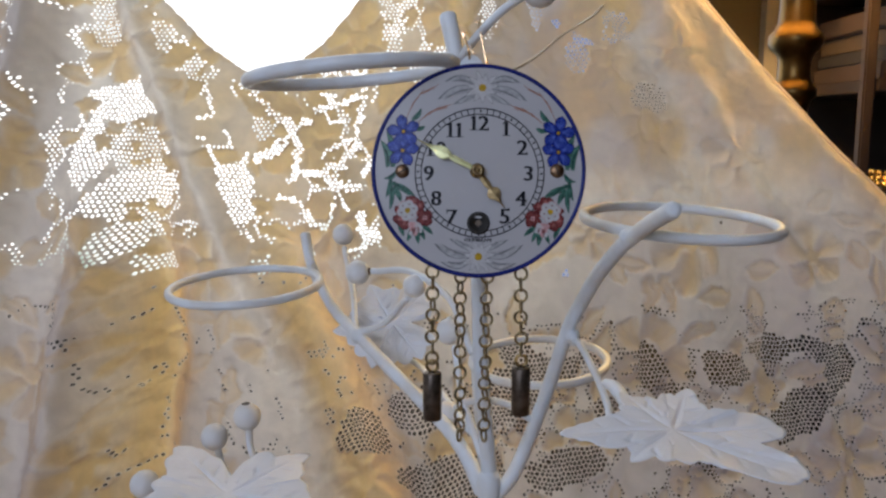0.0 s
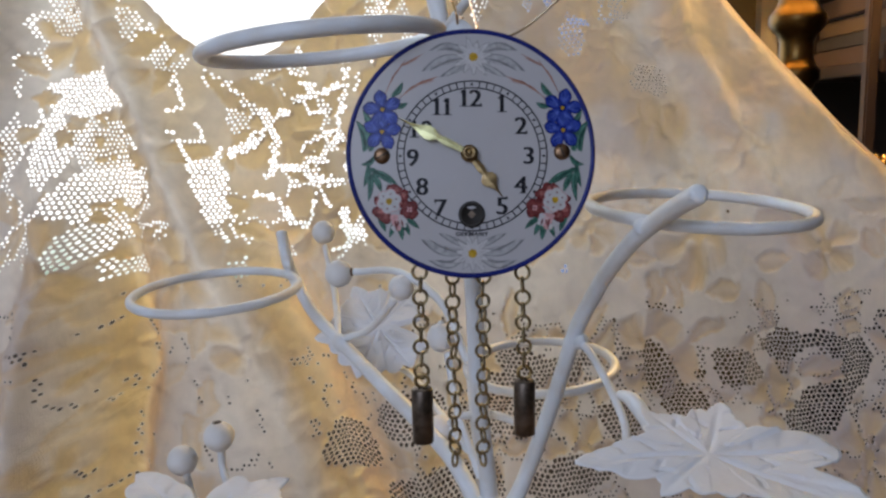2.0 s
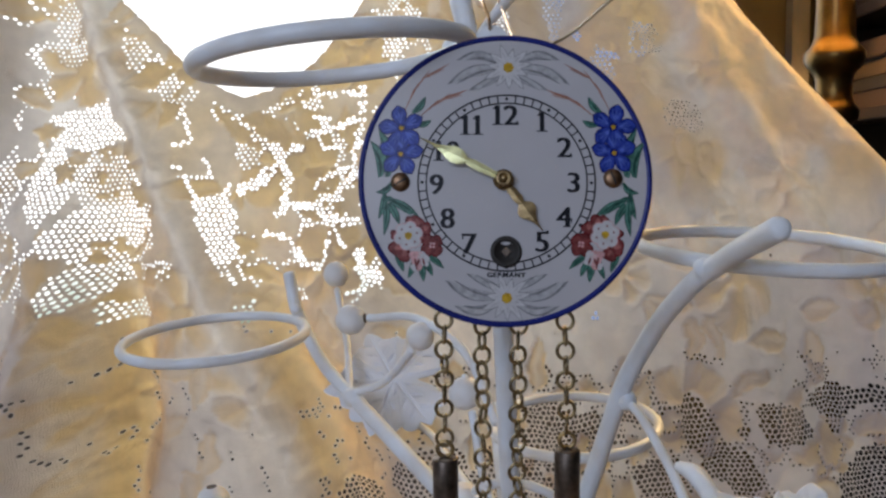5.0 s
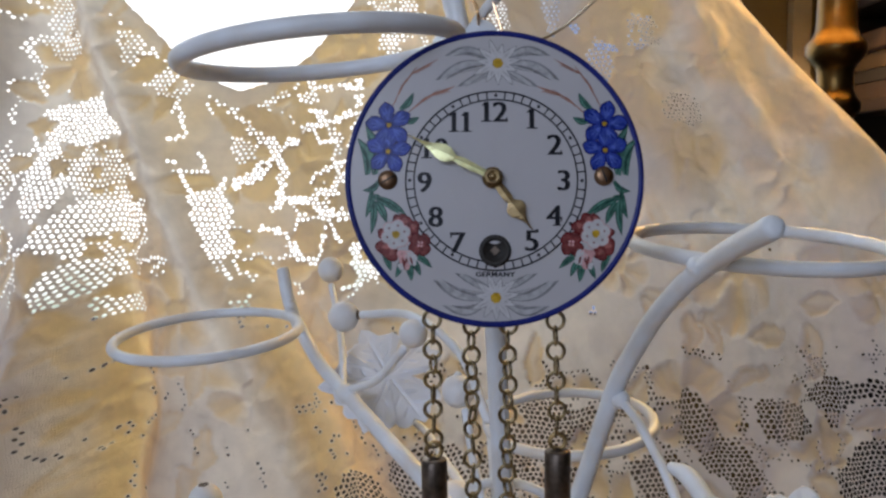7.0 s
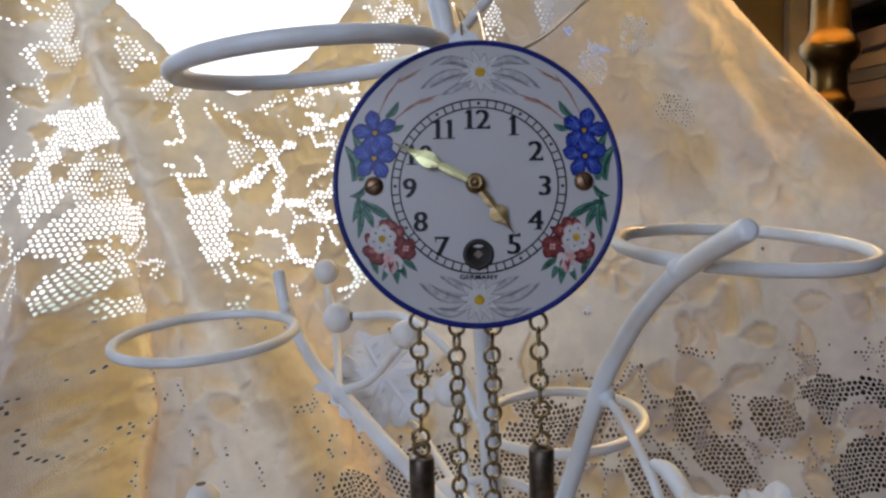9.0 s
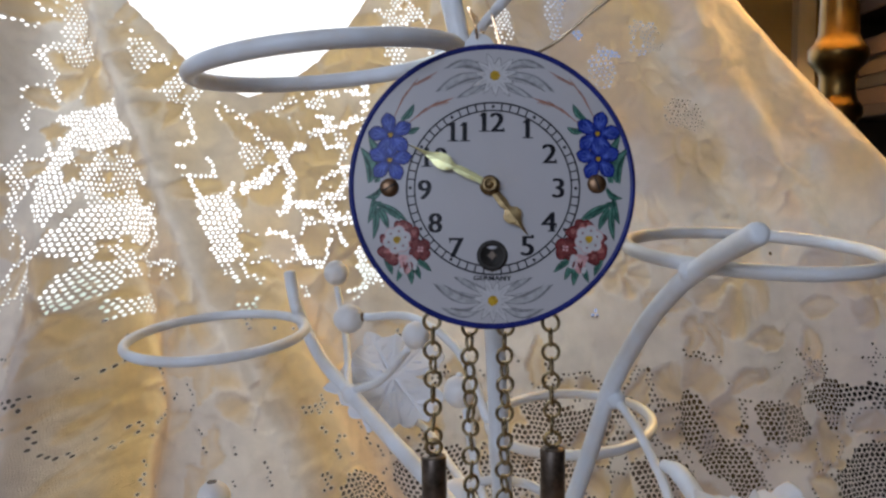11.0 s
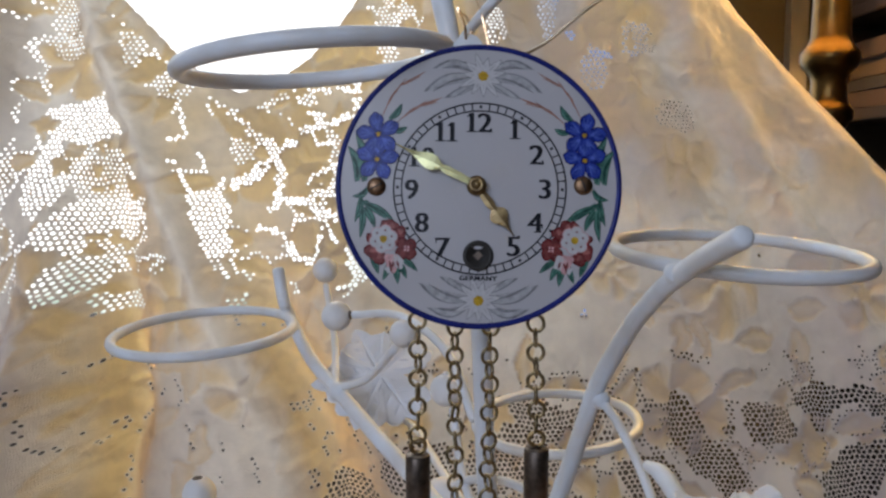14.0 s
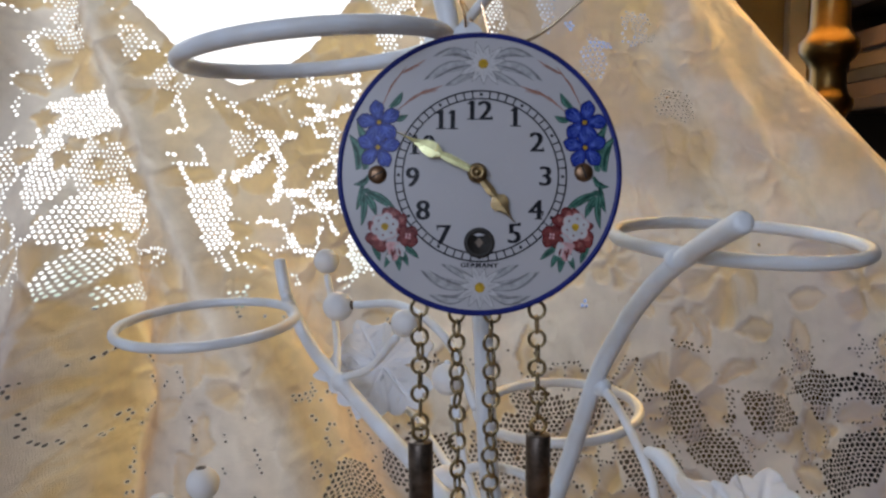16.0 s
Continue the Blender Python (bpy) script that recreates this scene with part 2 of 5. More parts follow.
def sweep(line, radius, sides=12, closed=False, round_ends=True):
    """Verts and faces of a rod along a line. radius: a number or one for each place."""
    line = [np.array(q, float) for q in line]
    n = len(line)
    rad = list(radius) if hasattr(radius, "__len__") else [radius] * n
    if round_ends and not closed:
        a, b = line[0] - line[1], line[-1] - line[-2]
        a, b = a / np.linalg.norm(a), b / np.linalg.norm(b)
        r0, r1 = rad[0], rad[-1]
        line = [line[0] + a * r0 * 0.5, line[0] + a * r0 * 0.35] + line + [line[-1] + b * r1 * 0.35, line[-1] + b * r1 * 0.5]
        rad = [r0 * 0.45, r0 * 0.85] + rad + [r1 * 0.85, r1 * 0.45]
        n = len(line)
    verts, faces, up = [], [], None
    for i in range(n):
        prev, nxt = line[(i - 1) % n if closed else max(i - 1, 0)], line[(i + 1) % n if closed else min(i + 1, n - 1)]
        d = (nxt - prev) / np.linalg.norm(nxt - prev)
        if up is None:
            up = np.array((0, 0, 1.0)) if abs(d[2]) < 0.9 else np.array((1.0, 0, 0))
        up = up - d * up.dot(d)
        up /= np.linalg.norm(up)
        side = np.cross(d, up)
        for k in range(sides):
            a = 2 * math.pi * k / sides
            verts.append(line[i] + rad[i] * (math.cos(a) * up + math.sin(a) * side))
    for i in range(n if closed else n - 1):
        for k in range(sides):
            j, k2 = (i + 1) % n, (k + 1) % sides
            faces.append((i * sides + k, i * sides + k2, j * sides + k2, j * sides + k))
    if not closed:
        faces.append(tuple(range(sides))[::-1])
        faces.append(tuple((n - 1) * sides + k for k in range(sides)))
    return verts, faces


def rod(name, points, radius, material, parent=None, n=8, sides=12, label="", closed=False):
    line = smooth_line(points, n) if n else points
    rad = radius
    if isinstance(radius, tuple):
        rad = list(np.interp(np.linspace(0, 1, len(line)), np.linspace(0, 1, len(radius)), radius))
    v, f = sweep(line, rad, sides, closed)
    return obj(name, v, f, material, parent, True, label)


def hoop(centre, r, wire, tilt=(0, 0), wobble=0.0, n=72, sides=12):
    pts = []
    for k in range(n):
        a = 2 * math.pi * k / n
        rr = r * (1 + wobble * math.sin(2 * a + 0.7))
        x, y = rr * math.cos(a), rr * math.sin(a)
        pts.append((centre[0] + x, centre[1] + y, centre[2] + x * tilt[0] + y * tilt[1]))
    return sweep(pts, wire, sides, True)


def lathe(profile, seg=40, centre=(0, 0, 0), axis="z"):
    """A turned body from (radius, height) pairs."""
    verts, faces = [], []
    for r, h in profile:
        for k in range(seg):
            a = 2 * math.pi * k / seg
            c, s = r * math.cos(a), r * math.sin(a)
            q = {"z": (c, s, h), "y": (c, h, s), "x": (h, c, s)}[axis]
            verts.append(tuple(q[i] + centre[i] for i in range(3)))
    for i in range(len(profile) - 1):
        for k in range(seg):
            k2 = (k + 1) % seg
            faces.append((i * seg + k, i * seg + k2, (i + 1) * seg + k2, (i + 1) * seg + k))
    faces.append(tuple(range(seg))[::-1])
    faces.append(tuple((len(profile) - 1) * seg + k for k in range(seg)))
    return verts, faces


def box(lo, hi):
    x0, y0, z0 = lo
    x1, y1, z1 = hi
    v = [(x0, y0, z0), (x1, y0, z0), (x1, y1, z0), (x0, y1, z0), (x0, y0, z1), (x1, y0, z1), (x1, y1, z1), (x0, y1, z1)]
    return v, [(0, 3, 2, 1), (4, 5, 6, 7), (0, 1, 5, 4), (1, 2, 6, 5), (2, 3, 7, 6), (3, 0, 4, 7)]


def boxes(*pairs):
    verts, faces = [], []
    for lo, hi in pairs:
        v, f = box(lo, hi)
        faces += [tuple(i + len(verts) for i in q) for q in f]
        verts += v
    return verts, faces


def slab(name, lo, hi, material, parent=None, bevel=0.0, label=""):
    v, f = box(lo, hi)
    ob = obj(name, v, f, material, parent, False, label)
    if bevel:
        bm = bmesh.new()
        bm.from_mesh(ob.data)
        bmesh.ops.bevel(bm, geom=bm.edges[:], offset=bevel, segments=2, affect="EDGES")
        bm.to_mesh(ob.data)
        bm.free()
    return ob


# ---- the room round the table ----
XL, XR, YB, YF, ZF, ZC = -1.6, 1.9, -1.9, 1.2, -0.75, 1.7
tagged(obj("floor", *box((XL - 0.1, YB - 0.1, ZF - 0.05), (XR + 0.1, YF + 0.1, ZF)), FLOOR, None, False), "brown wooden floor below the table", "floor", "", "structure")
tagged(obj("ceiling", *box((XL - 0.1, YB - 0.1, ZC), (XR + 0.1, YF + 0.1, ZC + 0.05)), PLASTER, None, False), "plain cream room ceiling", "ceiling", "", "structure")
tagged(obj("wall_west", *box((XL - 0.1, YB - 0.1, ZF), (XL, YF + 0.1, ZC)), PLASTER, None, False), "plain cream plaster room wall", "wall", "", "structure")
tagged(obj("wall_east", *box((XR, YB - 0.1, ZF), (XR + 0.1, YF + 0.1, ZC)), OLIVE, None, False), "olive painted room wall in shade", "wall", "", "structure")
tagged(obj("wall_south", *boxes(((XL, YB - 0.1, ZF), (-1.52, YB, ZC)), ((-0.34, YB - 0.1, ZF), (XR, YB, ZC)), ((-1.52, YB - 0.1, ZF), (-0.34, YB, 0.70)), ((-1.52, YB - 0.1, 1.62), (-0.34, YB, ZC))), PLASTER, None, False), "cream plaster wall with a window opening", "wall", "", "structure")
SILL, WX0, WX1, WTOP = 0.088, -1.38, 0.27, 1.15
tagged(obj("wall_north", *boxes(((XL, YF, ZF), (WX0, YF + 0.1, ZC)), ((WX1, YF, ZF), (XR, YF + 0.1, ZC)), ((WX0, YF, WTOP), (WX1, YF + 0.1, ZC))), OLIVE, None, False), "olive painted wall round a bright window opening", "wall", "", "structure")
tagged(obj("wall_panel", *box((WX0, YF, ZF), (WX1, YF + 0.1, SILL)), DARK_SILL, None, False), "dark painted panel under the window opening", "wall", "", "structure")
tagged(obj("backdrop", [(-6, 4, -3), (5, 4, -3), (5, 4, 5), (-6, 4, 5)], [(0, 1, 2, 3)], hazy_sky("overcast_sky"), None, False), "bright white overcast sky outside the window", "sky", "", "structure")

# added strip for a lit cabinet post, the light on it put into its colour
tagged(obj("trim", *box((0.424, YF - 0.024, ZF), (0.446, YF - 0.003, ZC)), LIT_POST_GREY, None, False), "grey-brown upright strip standing in for a lit cabinet post", "trim", "", "structure")

# table
table = holder("table", (0.0, 0.3, ZF), "brown wooden table under the white stand", "table")
slab("tabletop", (-0.62, -0.42, -ZF - 0.03), (0.62, 0.275, -ZF), TABLE, table, 0.004)
for sx in (-0.57, 0.57):
    for sy in (-0.37, 0.23):
        slab("leg", (sx - 0.025, sy - 0.025, 0), (sx + 0.025, sy + 0.025, -ZF - 0.03), TABLE, table, 0.003)


# ---- white metal stand ----
stand = holder("candle_stand", (0.020, 0.345, 0.0), "white painted metal branch stand with rings, beads and leaves", "stand")
S = Vector(stand.location)


def sp(*pts):
    """Places in the room as places from the stand's foot."""
    return [tuple(Vector(p) - S) for p in pts]


def branch(name, pts, radius, n=10, label=""):
    return rod(name, sp(*pts), radius, WHITE_METAL, stand, n, 14, label)


def ring(centre, r, wire, tilt=(0, 0), wobble=0.0):
    v, f = hoop(sp(centre)[0], r, wire, tilt, wobble)
    return obj("ring", v, f, WHITE_METAL, stand)


def bead(centre, r, axis, drilled=()):
    """A wooden bead with its drilled hole at the outer end of the stem."""
    prof = [(r * 0.18, -r * 0.97), (r * 0.45, -r * 0.9), (r * 0.75, -r * 0.66), (r * 0.95, -r * 0.3), (r, 0.0), (r * 0.95, r * 0.3), (r * 0.75, r * 0.66), (r * 0.45, r * 0.9), (r * 0.2, r * 0.975)]
    v, f = lathe(prof, 28)
    q = Vector(axis).normalized().to_track_quat("Z", "Y").to_matrix()
    c = Vector(sp(centre)[0])
    v = [q @ Vector(p) + c for p in v]
    b = obj("bead", v, f, WOOD_BEAD, stand)
    for s in drilled:
        plug = [q @ Vector((p[0], p[1], s * p[2])) + c for p in lathe([(r * 0.30, r * 0.93), (r * 0.30, r * 0.985)], 16)[0]]
        obj("bead_hole", plug, lathe([(1, 0), (1, 1)], 16)[1], HOLE_DARK, b, False, "dark drilled hole")
    return b


def leaf(centre, tip, side, size, wide=1.0, curl=0.12, seed=1, fold=0.20, lobes=None, core=0.5, deep=1.0):
    """A lobed sheet metal vine leaf. tip: towards its point; side: across it."""
    t = Vector(tip).normalized()
    s = (Vector(side) - t * Vector(side).dot(t)).normalized()
    nrm = s.cross(t)
    c = Vector(sp(centre)[0])
    rng = random.Random(seed)
    # each lobe: its direction, length, width and droop
    lobes = lobes or [(a + rng.uniform(-0.08, 0.08), L * rng.uniform(0.94, 1.06), w, 0.0) for a, L, w in ((0.0, 1.0, 0.48), (1.18, 0.80, 0.46), (-1.18, 0.80, 0.46), (2.2, 0.78, 0.48), (-2.2, 0.78, 0.48))]
    na, nr = 252, 30
    top, faces = [], []

    def reach(a):
        best = core
        for la, L, w, droop in lobes:
            d = (a - la + math.pi) % (2 * math.pi) - math.pi
            lobe = L * max(0.0, 1 - abs(d) / (w * 1.75)) ** 0.68
            best = max(best, lobe)
        notch = 1 - 0.6 * deep * math.exp(-((abs(a) - math.pi) / 0.22) ** 2)
        teeth = 1 + 0.11 * (abs(math.sin(a * 8.3 + seed)) - 0.5)
        return best * notch * teeth

    def height(x, y, a, r):
        h = -curl * (x * x * 1.0 + y * y * 0.8)
        for la, L, w, droop in lobes:
            d = (a - la + math.pi) % (2 * math.pi) - math.pi
            along, off = r * math.cos(d), r * math.sin(d)
            if along > 0:
                h -= fold * 0.30 * math.exp(-(off / 0.020) ** 2) * min(1, along * 5) * max(0, 1 - along / (L * 1.05))
                vein = abs((along * 5.0 - abs(off) * 3.2) % 1.0 - 0.5)
                if abs(d) < w * 1.1:
                    slot = max(0, 1 - vein / 0.09) * min(1, max(0, abs(off) - 0.03) * 40) * min(1, max(0, 0.17 - abs(off)) * 30)
                    h -= fold * 0.26 * slot * (along > 0.15) * (along < L * 0.9)
                    h += fold * 0.9 * abs(off) * 0.45
                    h -= droop * along * along * max(0, 1 - (d / (w * 1.3)) ** 2)
        return h + 0.03 * math.sin(3.1 * x + seed) * math.cos(4.2 * y)

    for layer in (0.0, -0.012):
        top.append(c + nrm * (height(0.0001, 0, 0, 0) + layer) * size)
        for i in range(1, nr + 1):
            for k in range(na):
                a = 2 * math.pi * k / na - math.pi
                r = reach(a) * i / nr
                x, y = r * math.cos(a), r * math.sin(a) * wide
                top.append(c + (t * x + s * y + nrm * (height(x, y, a, r) + layer)) * size)
    m = 1 + nr * na
    for off, flip in ((0, False), (m, True)):
        for k in range(na):
            k2 = (k + 1) % na
            q = (off, off + 1 + k, off + 1 + k2)
            faces.append(q[::-1] if flip else q)
            for i in range(nr - 1):
                b0, b1 = off + 1 + i * na, off + 1 + (i + 1) * na
                q = (b0 + k, b1 + k, b1 + k2, b0 + k2)
                faces.append(q[::-1] if flip else q)
    e = 1 + (nr - 1) * na
    for k in range(na):
        k2 = (k + 1) % na
        faces.append((e + k, m + e + k, m + e + k2, e + k2))
    return obj("leaf", top, faces, LEAF_WHITE, stand)


JOINT = (0.0192, 0.345, 0.1742)
# foot and trunk, which bends at its top into the highest arm
obj("foot_plate", *lathe([(0.0, 0.0), (0.068, 0.0), (0.070, 0.002), (0.068, 0.005), (0.02, 0.008), (0.006, 0.016)], 48), WHITE_METAL, stand)
branch("trunk", [(0.020, 0.345, 0.010), (0.019, 0.345, 0.10), JOINT, (0.0160, 0.345, 0.212), (0.0140, 0.345, 0.260), (0.0105, 0.347, 0.310), (0.005, 0.352, 0.345), (0.0014, 0.356, 0.3625)], (0.0036, 0.0034, 0.0032, 0.0031, 0.0031, 0.0034))
obj("collar", *lathe([(0.0034, -0.009), (0.0046, -0.006), (0.0052, -0.001), (0.0047, 0.003), (0.0032, 0.006)], 24, sp(JOINT)[0]), WHITE_METAL, stand)
# arms
branch("arm", [(0.0200, 0.345, 0.168), (0.0281, 0.346, 0.1765), (0.0352, 0.347, 0.1925), (0.0426, 0.348, 0.2134), (0.0462, 0.346, 0.2266), (0.0503, 0.342, 0.2424), (0.0549, 0.339, 0.2534), (0.0592, 0.332, 0.2645), (0.0641, 0.321, 0.2754), (0.0667, 0.313, 0.2805), (0.0694, 0.299, 0.2870), (0.0728, 0.281, 0.2940)], (0.0030, 0.0028, 0.0028, 0.0029))
branch("arm", [(0.0160, 0.346, 0.171), (0.0099, 0.356, 0.1816), (0.0013, 0.372, 0.1883), (-0.0159, 0.390, 0.2003), (-0.0295, 0.408, 0.2079), (-0.0439, 0.431, 0.2148), (-0.0573, 0.447, 0.2234), (-0.0668, 0.457, 0.2354), (-0.0720, 0.458, 0.2478), (-0.0750, 0.460, 0.2627)], (0.0032, 0.0030, 0.0027))
branch("arm", [(0.0185, 0.350, 0.166), (0.018, 0.375, 0.176), (0.017, 0.405, 0.187), (0.0165, 0.430, 0.195), (0.016, 0.445, 0.206)], 0.0030)
branch("arm", [(0.0160, 0.343, 0.166), (-0.015, 0.350, 0.158), (-0.066, 0.366, 0.1535), (-0.095, 0.372, 0.160)], 0.0028)
# rings
ring((0.0920, 0.3420, 0.2836), 0.0371, 0.0021, (-0.039, 0.062))
ring((-0.0317, 0.3158, 0.3381), 0.0356, 0.0024, (0.0943, -0.0193))
ring((-0.1008, 0.4325, 0.2400), 0.0373, 0.0021, (0.0414, 0.0638))
ring((0.0488, 0.4386, 0.2002), 0.0346, 0.0022, (0.0397, 0.0722))
# weld blobs where the rods meet
for p, r in (((-0.0439, 0.4300, 0.2150), 0.0042), ((-0.0715, 0.4560, 0.2478), 0.0026), ((0.0655, 0.3130, 0.2812), 0.0029), ((0.0005, 0.3470, 0.3440), 0.0042), ((0.0512, 0.3420, 0.2378), 0.0032), ((0.0024, 0.3842, 0.2345), 0.0014)):
    prof = [(r * 0.15, -r), (r * 0.62, -r * 0.8), (r * 0.96, -r * 0.3), (r * 0.98, r * 0.25), (r * 0.66, r * 0.78), (r * 0.15, r * 0.98)]
    obj("weld", *lathe(prof, 16, sp(p)[0]), WHITE_METAL, stand)
# beads on their stems; drilled ends that show: 1 the outer, 2 the stem's
drill_no = {(-0.0418, 0.414, 0.2503): 2, (-0.0915, 0.391, 0.1860): 1, (0.0024, 0.384, 0.2288): 1}
for c, r, path in (
    ((-0.0418, 0.414, 0.2503), 0.0060, [(0.012, 0.352, 0.228), (0.0029, 0.372, 0.2455), (-0.015, 0.400, 0.2530), (-0.0345, 0.4125, 0.2512)]),
    ((-0.0138, 0.394, 0.2475), 0.0053, [(-0.0440, 0.430, 0.2165), (-0.030, 0.418, 0.224), (-0.0172, 0.399, 0.2410)]),
    ((-0.0589, 0.492, 0.2587), 0.0062, [(-0.0455, 0.433, 0.2165), (-0.050, 0.460, 0.232), (-0.0575, 0.485, 0.252)]),
    ((0.0024, 0.384, 0.2288), 0.0060, [(0.016, 0.349, 0.185), (0.0085, 0.370, 0.203), (0.0050, 0.381, 0.2225)]),
    ((0.0012, 0.382, 0.1905), 0.0062, [(0.0380, 0.347, 0.200), (0.0250, 0.3490, 0.2075), (0.0130, 0.362, 0.2040), (0.0055, 0.376, 0.1960)]),
    ((-0.0915, 0.391, 0.1860), 0.0064, [(-0.080, 0.374, 0.156), (-0.0900, 0.390, 0.170), (-0.0910, 0.391, 0.180)]),
    ((-0.1045, 0.382, 0.1795), 0.0062, [(-0.092, 0.372, 0.160), (-0.099, 0.376, 0.166), (-0.1025, 0.380, 0.174)]),
    ((-0.1270, 0.355, 0.1685), 0.0062, [(-0.095, 0.371, 0.158), (-0.110, 0.363, 0.160), (-0.1215, 0.354, 0.1675)]),
    ((0.0352, 0.333, 0.3690), 0.0066, [(0.006, 0.351, 0.3455), (0.0125, 0.343, 0.3535), (0.022, 0.337, 0.3625), (0.030, 0.334, 0.3675)]),
):
    rod("stem", sp(*path), 0.0016, WHITE_METAL, stand, 8, 10)
    d = Vector(c) - Vector(path[-1])
    bead(c, r, d, {1: (1,), 2: (-1,)}.get(drill_no.get(c, 0), ()))
# leaves with their stalks
branch("stalk", [(0.0512, 0.342, 0.2378), (0.0547, 0.334, 0.2338), (0.0580, 0.321, 0.2268), (0.0597, 0.308, 0.2205), (0.0590, 0.300, 0.2165)], 0.0014, 8)
branch("socket", [(0.0588, 0.309, 0.2288), (0.0612, 0.302, 0.2290), (0.0632, 0.290, 0.2262), (0.0645, 0.280, 0.2250)], (0.0016, 0.0025, 0.0024, 0.0018), 6)
leaf((0.0665, 0.247, 0.2345), (0.837, -0.548, -0.11), (-0.548, -0.837, -0.12), 0.0365, 1.0, 0.04, 3, 0.10, [(0.0, 1.05, 0.46, 0.0), (-0.72, 0.94, 0.48, 0.0), (-1.75, 0.64, 0.62, -0.20), (-2.75, 0.56, 0.62, -0.20), (2.45, 0.86, 0.40, -0.05), (1.80, 0.54, 0.52, 0.10)], 0.44, 0.0)
leaf((-0.0885, 0.343, 0.1712), (0.12, -0.95, -0.27), (-1.0, -0.05, 0.0), 0.0415, 1.14, 0.06, 5, 0.11, [(0.0, 1.0, 0.48, 0.1), (1.25, 0.92, 0.50, 0.05), (-1.2, 0.90, 0.48, 0.05), (2.50, 0.96, 0.46, -0.06), (-2.25, 0.86, 0.50, 0.0)], 0.66)
leaf((-0.0280, 0.452, 0.2160), (-0.95, 0.05, -0.06), (-0.12, 0.70, 0.60), 0.033, 1.0, 0.10, 8, 0.20, [(0.0, 0.95, 0.6, 0.0), (1.1, 0.95, 0.6, 0.0), (-1.2, 0.8, 0.5, 0.0), (2.2, 0.8, 0.6, 0.0), (-2.2, 0.8, 0.6, 0.0)], 0.74)
branch("stalk", [(0.012, 0.362, 0.190), (-0.004, 0.410, 0.195), (-0.012, 0.450, 0.192), (-0.020, 0.462, 0.194)], 0.0016, 8)


# ---- the small clock that hangs from the stand ----
LEAN_BACK = 9.0
clock = holder("wall_clock", (0.012, 0.293, 0.3055), "miniature round enamel clock with painted alpine flowers, hanging chains", "clock")
MM = 0.001
R = 35.0
K = R / 263.0
tip_back = Matrix.Rotation(radians(-LEAN_BACK), 4, "X") @ Matrix.Rotation(radians(0.9), 4, "Y")


def dome(x, z):
    """How far the dial's face stands proud at (x, z), in mm."""
    return 1.6 * (1 - min(1.0, (x * x + z * z) / (R * R)))


def on_dial(x, z, lift=0.0):
    """A place on the dial's face, from millimetres."""
    return tip_back @ Vector((x * MM, -(dome(x, z) + lift) * MM, z * MM))


def dial_part(name, verts, faces, material, parent, smooth=True, label=""):
    return obj(name, [tip_back @ Vector((x * MM, y * MM, z * MM)) for x, y, z in verts], faces, material, parent, smooth, label)


# dial plate
prof = [(0.01, -1.6)] + [(R * i / 24, -dome(R * i / 24, 0)) for i in range(1, 24)] + [(R - 0.25, -0.06), (R, 0.35), (R - 0.15, 0.9), (R - 0.8, 1.1), (0.01, 1.1)]
dial = dial_part("dial", *lathe(prof, 128, axis="y"), PORCELAIN, clock)
dial_part("rim_band", *lathe([(R - 0.95, -0.12), (R - 0.88, -0.2), (R - 0.3, -0.14), (R + 0.12, 0.1), (R + 0.16, 0.5), (R + 0.02, 0.95), (R - 0.3, 1.15)], 128, axis="y"), RIM_BLUE, dial, True, "cobalt blue painted rim")
dial_part("movement_case", *lathe([(0.01, 1.12), (20.0, 1.12), (20.4, 1.6), (20.4, 11.5), (19.8, 12.0), (0.01, 12.0)], 64, axis="y"), OLD_BRASS, clock)
# hanging tab above the rim
tab = []
for y in (1.3, 2.2):
    for k in range(17):
        a = math.pi * k / 16
        tab.append((-3.0 + 4.0 * math.cos(a), y, 33.6 + 4.6 * math.sin(a)))
tf = [tuple(range(17)), tuple(range(33, 16, -1))] + [(k, k + 17, k + 18, k + 1) for k in range(16)] + [(16, 33, 17, 0)]
dial_part("hanging_tab", tab, tf, WHITE_METAL, clock, False)


def merged(name, shapes, parent=None, label=""):
    """One painted motif of several flat shapes: (outline, material, lift)."""
    verts, faces, mats, slots = [], [], [], []
    for outline, material, lift in shapes:
        if material not in mats:
            mats.append(material)
        cx = sum(p[0] for p in outline) / len(outline)
        cz = sum(p[1] for p in outline) / len(outline)
        n, b = len(outline), len(verts)
        verts.append(on_dial(cx, cz, lift))
        verts += [on_dial(cx + (x - cx) * 0.5, cz + (z - cz) * 0.5, lift) for x, z in outline]
        verts += [on_dial(x, z, lift) for x, z in outline]
        for k in range(n):
            k2 = (k + 1) % n
            faces += [(b, b + 1 + k2, b + 1 + k), (b + 1 + k, b + 1 + k2, b + 1 + n + k2, b + 1 + n + k)]
            slots += [mats.index(material)] * 2
    ob = obj(name, verts, faces, mats[0], parent or dial, True, label)
    for m in mats[1:]:
        ob.data.materials.append(m)
    ob.data.polygons.foreach_set("material_index", slots)
    return ob


def blob(x, z, rx, rz=None, turn=0.0, n=16, wob=0.0, ph=0.0):
    rz = rz or rx
    out = []
    for k in range(n):
        a = 2 * math.pi * k / n
        w = 1 + wob * math.sin(3 * a + ph)
        u, v = rx * w * math.cos(a), rz * w * math.sin(a)
        out.append((x + u * math.cos(turn) - v * math.sin(turn), z + u * math.sin(turn) + v * math.cos(turn)))
    return out


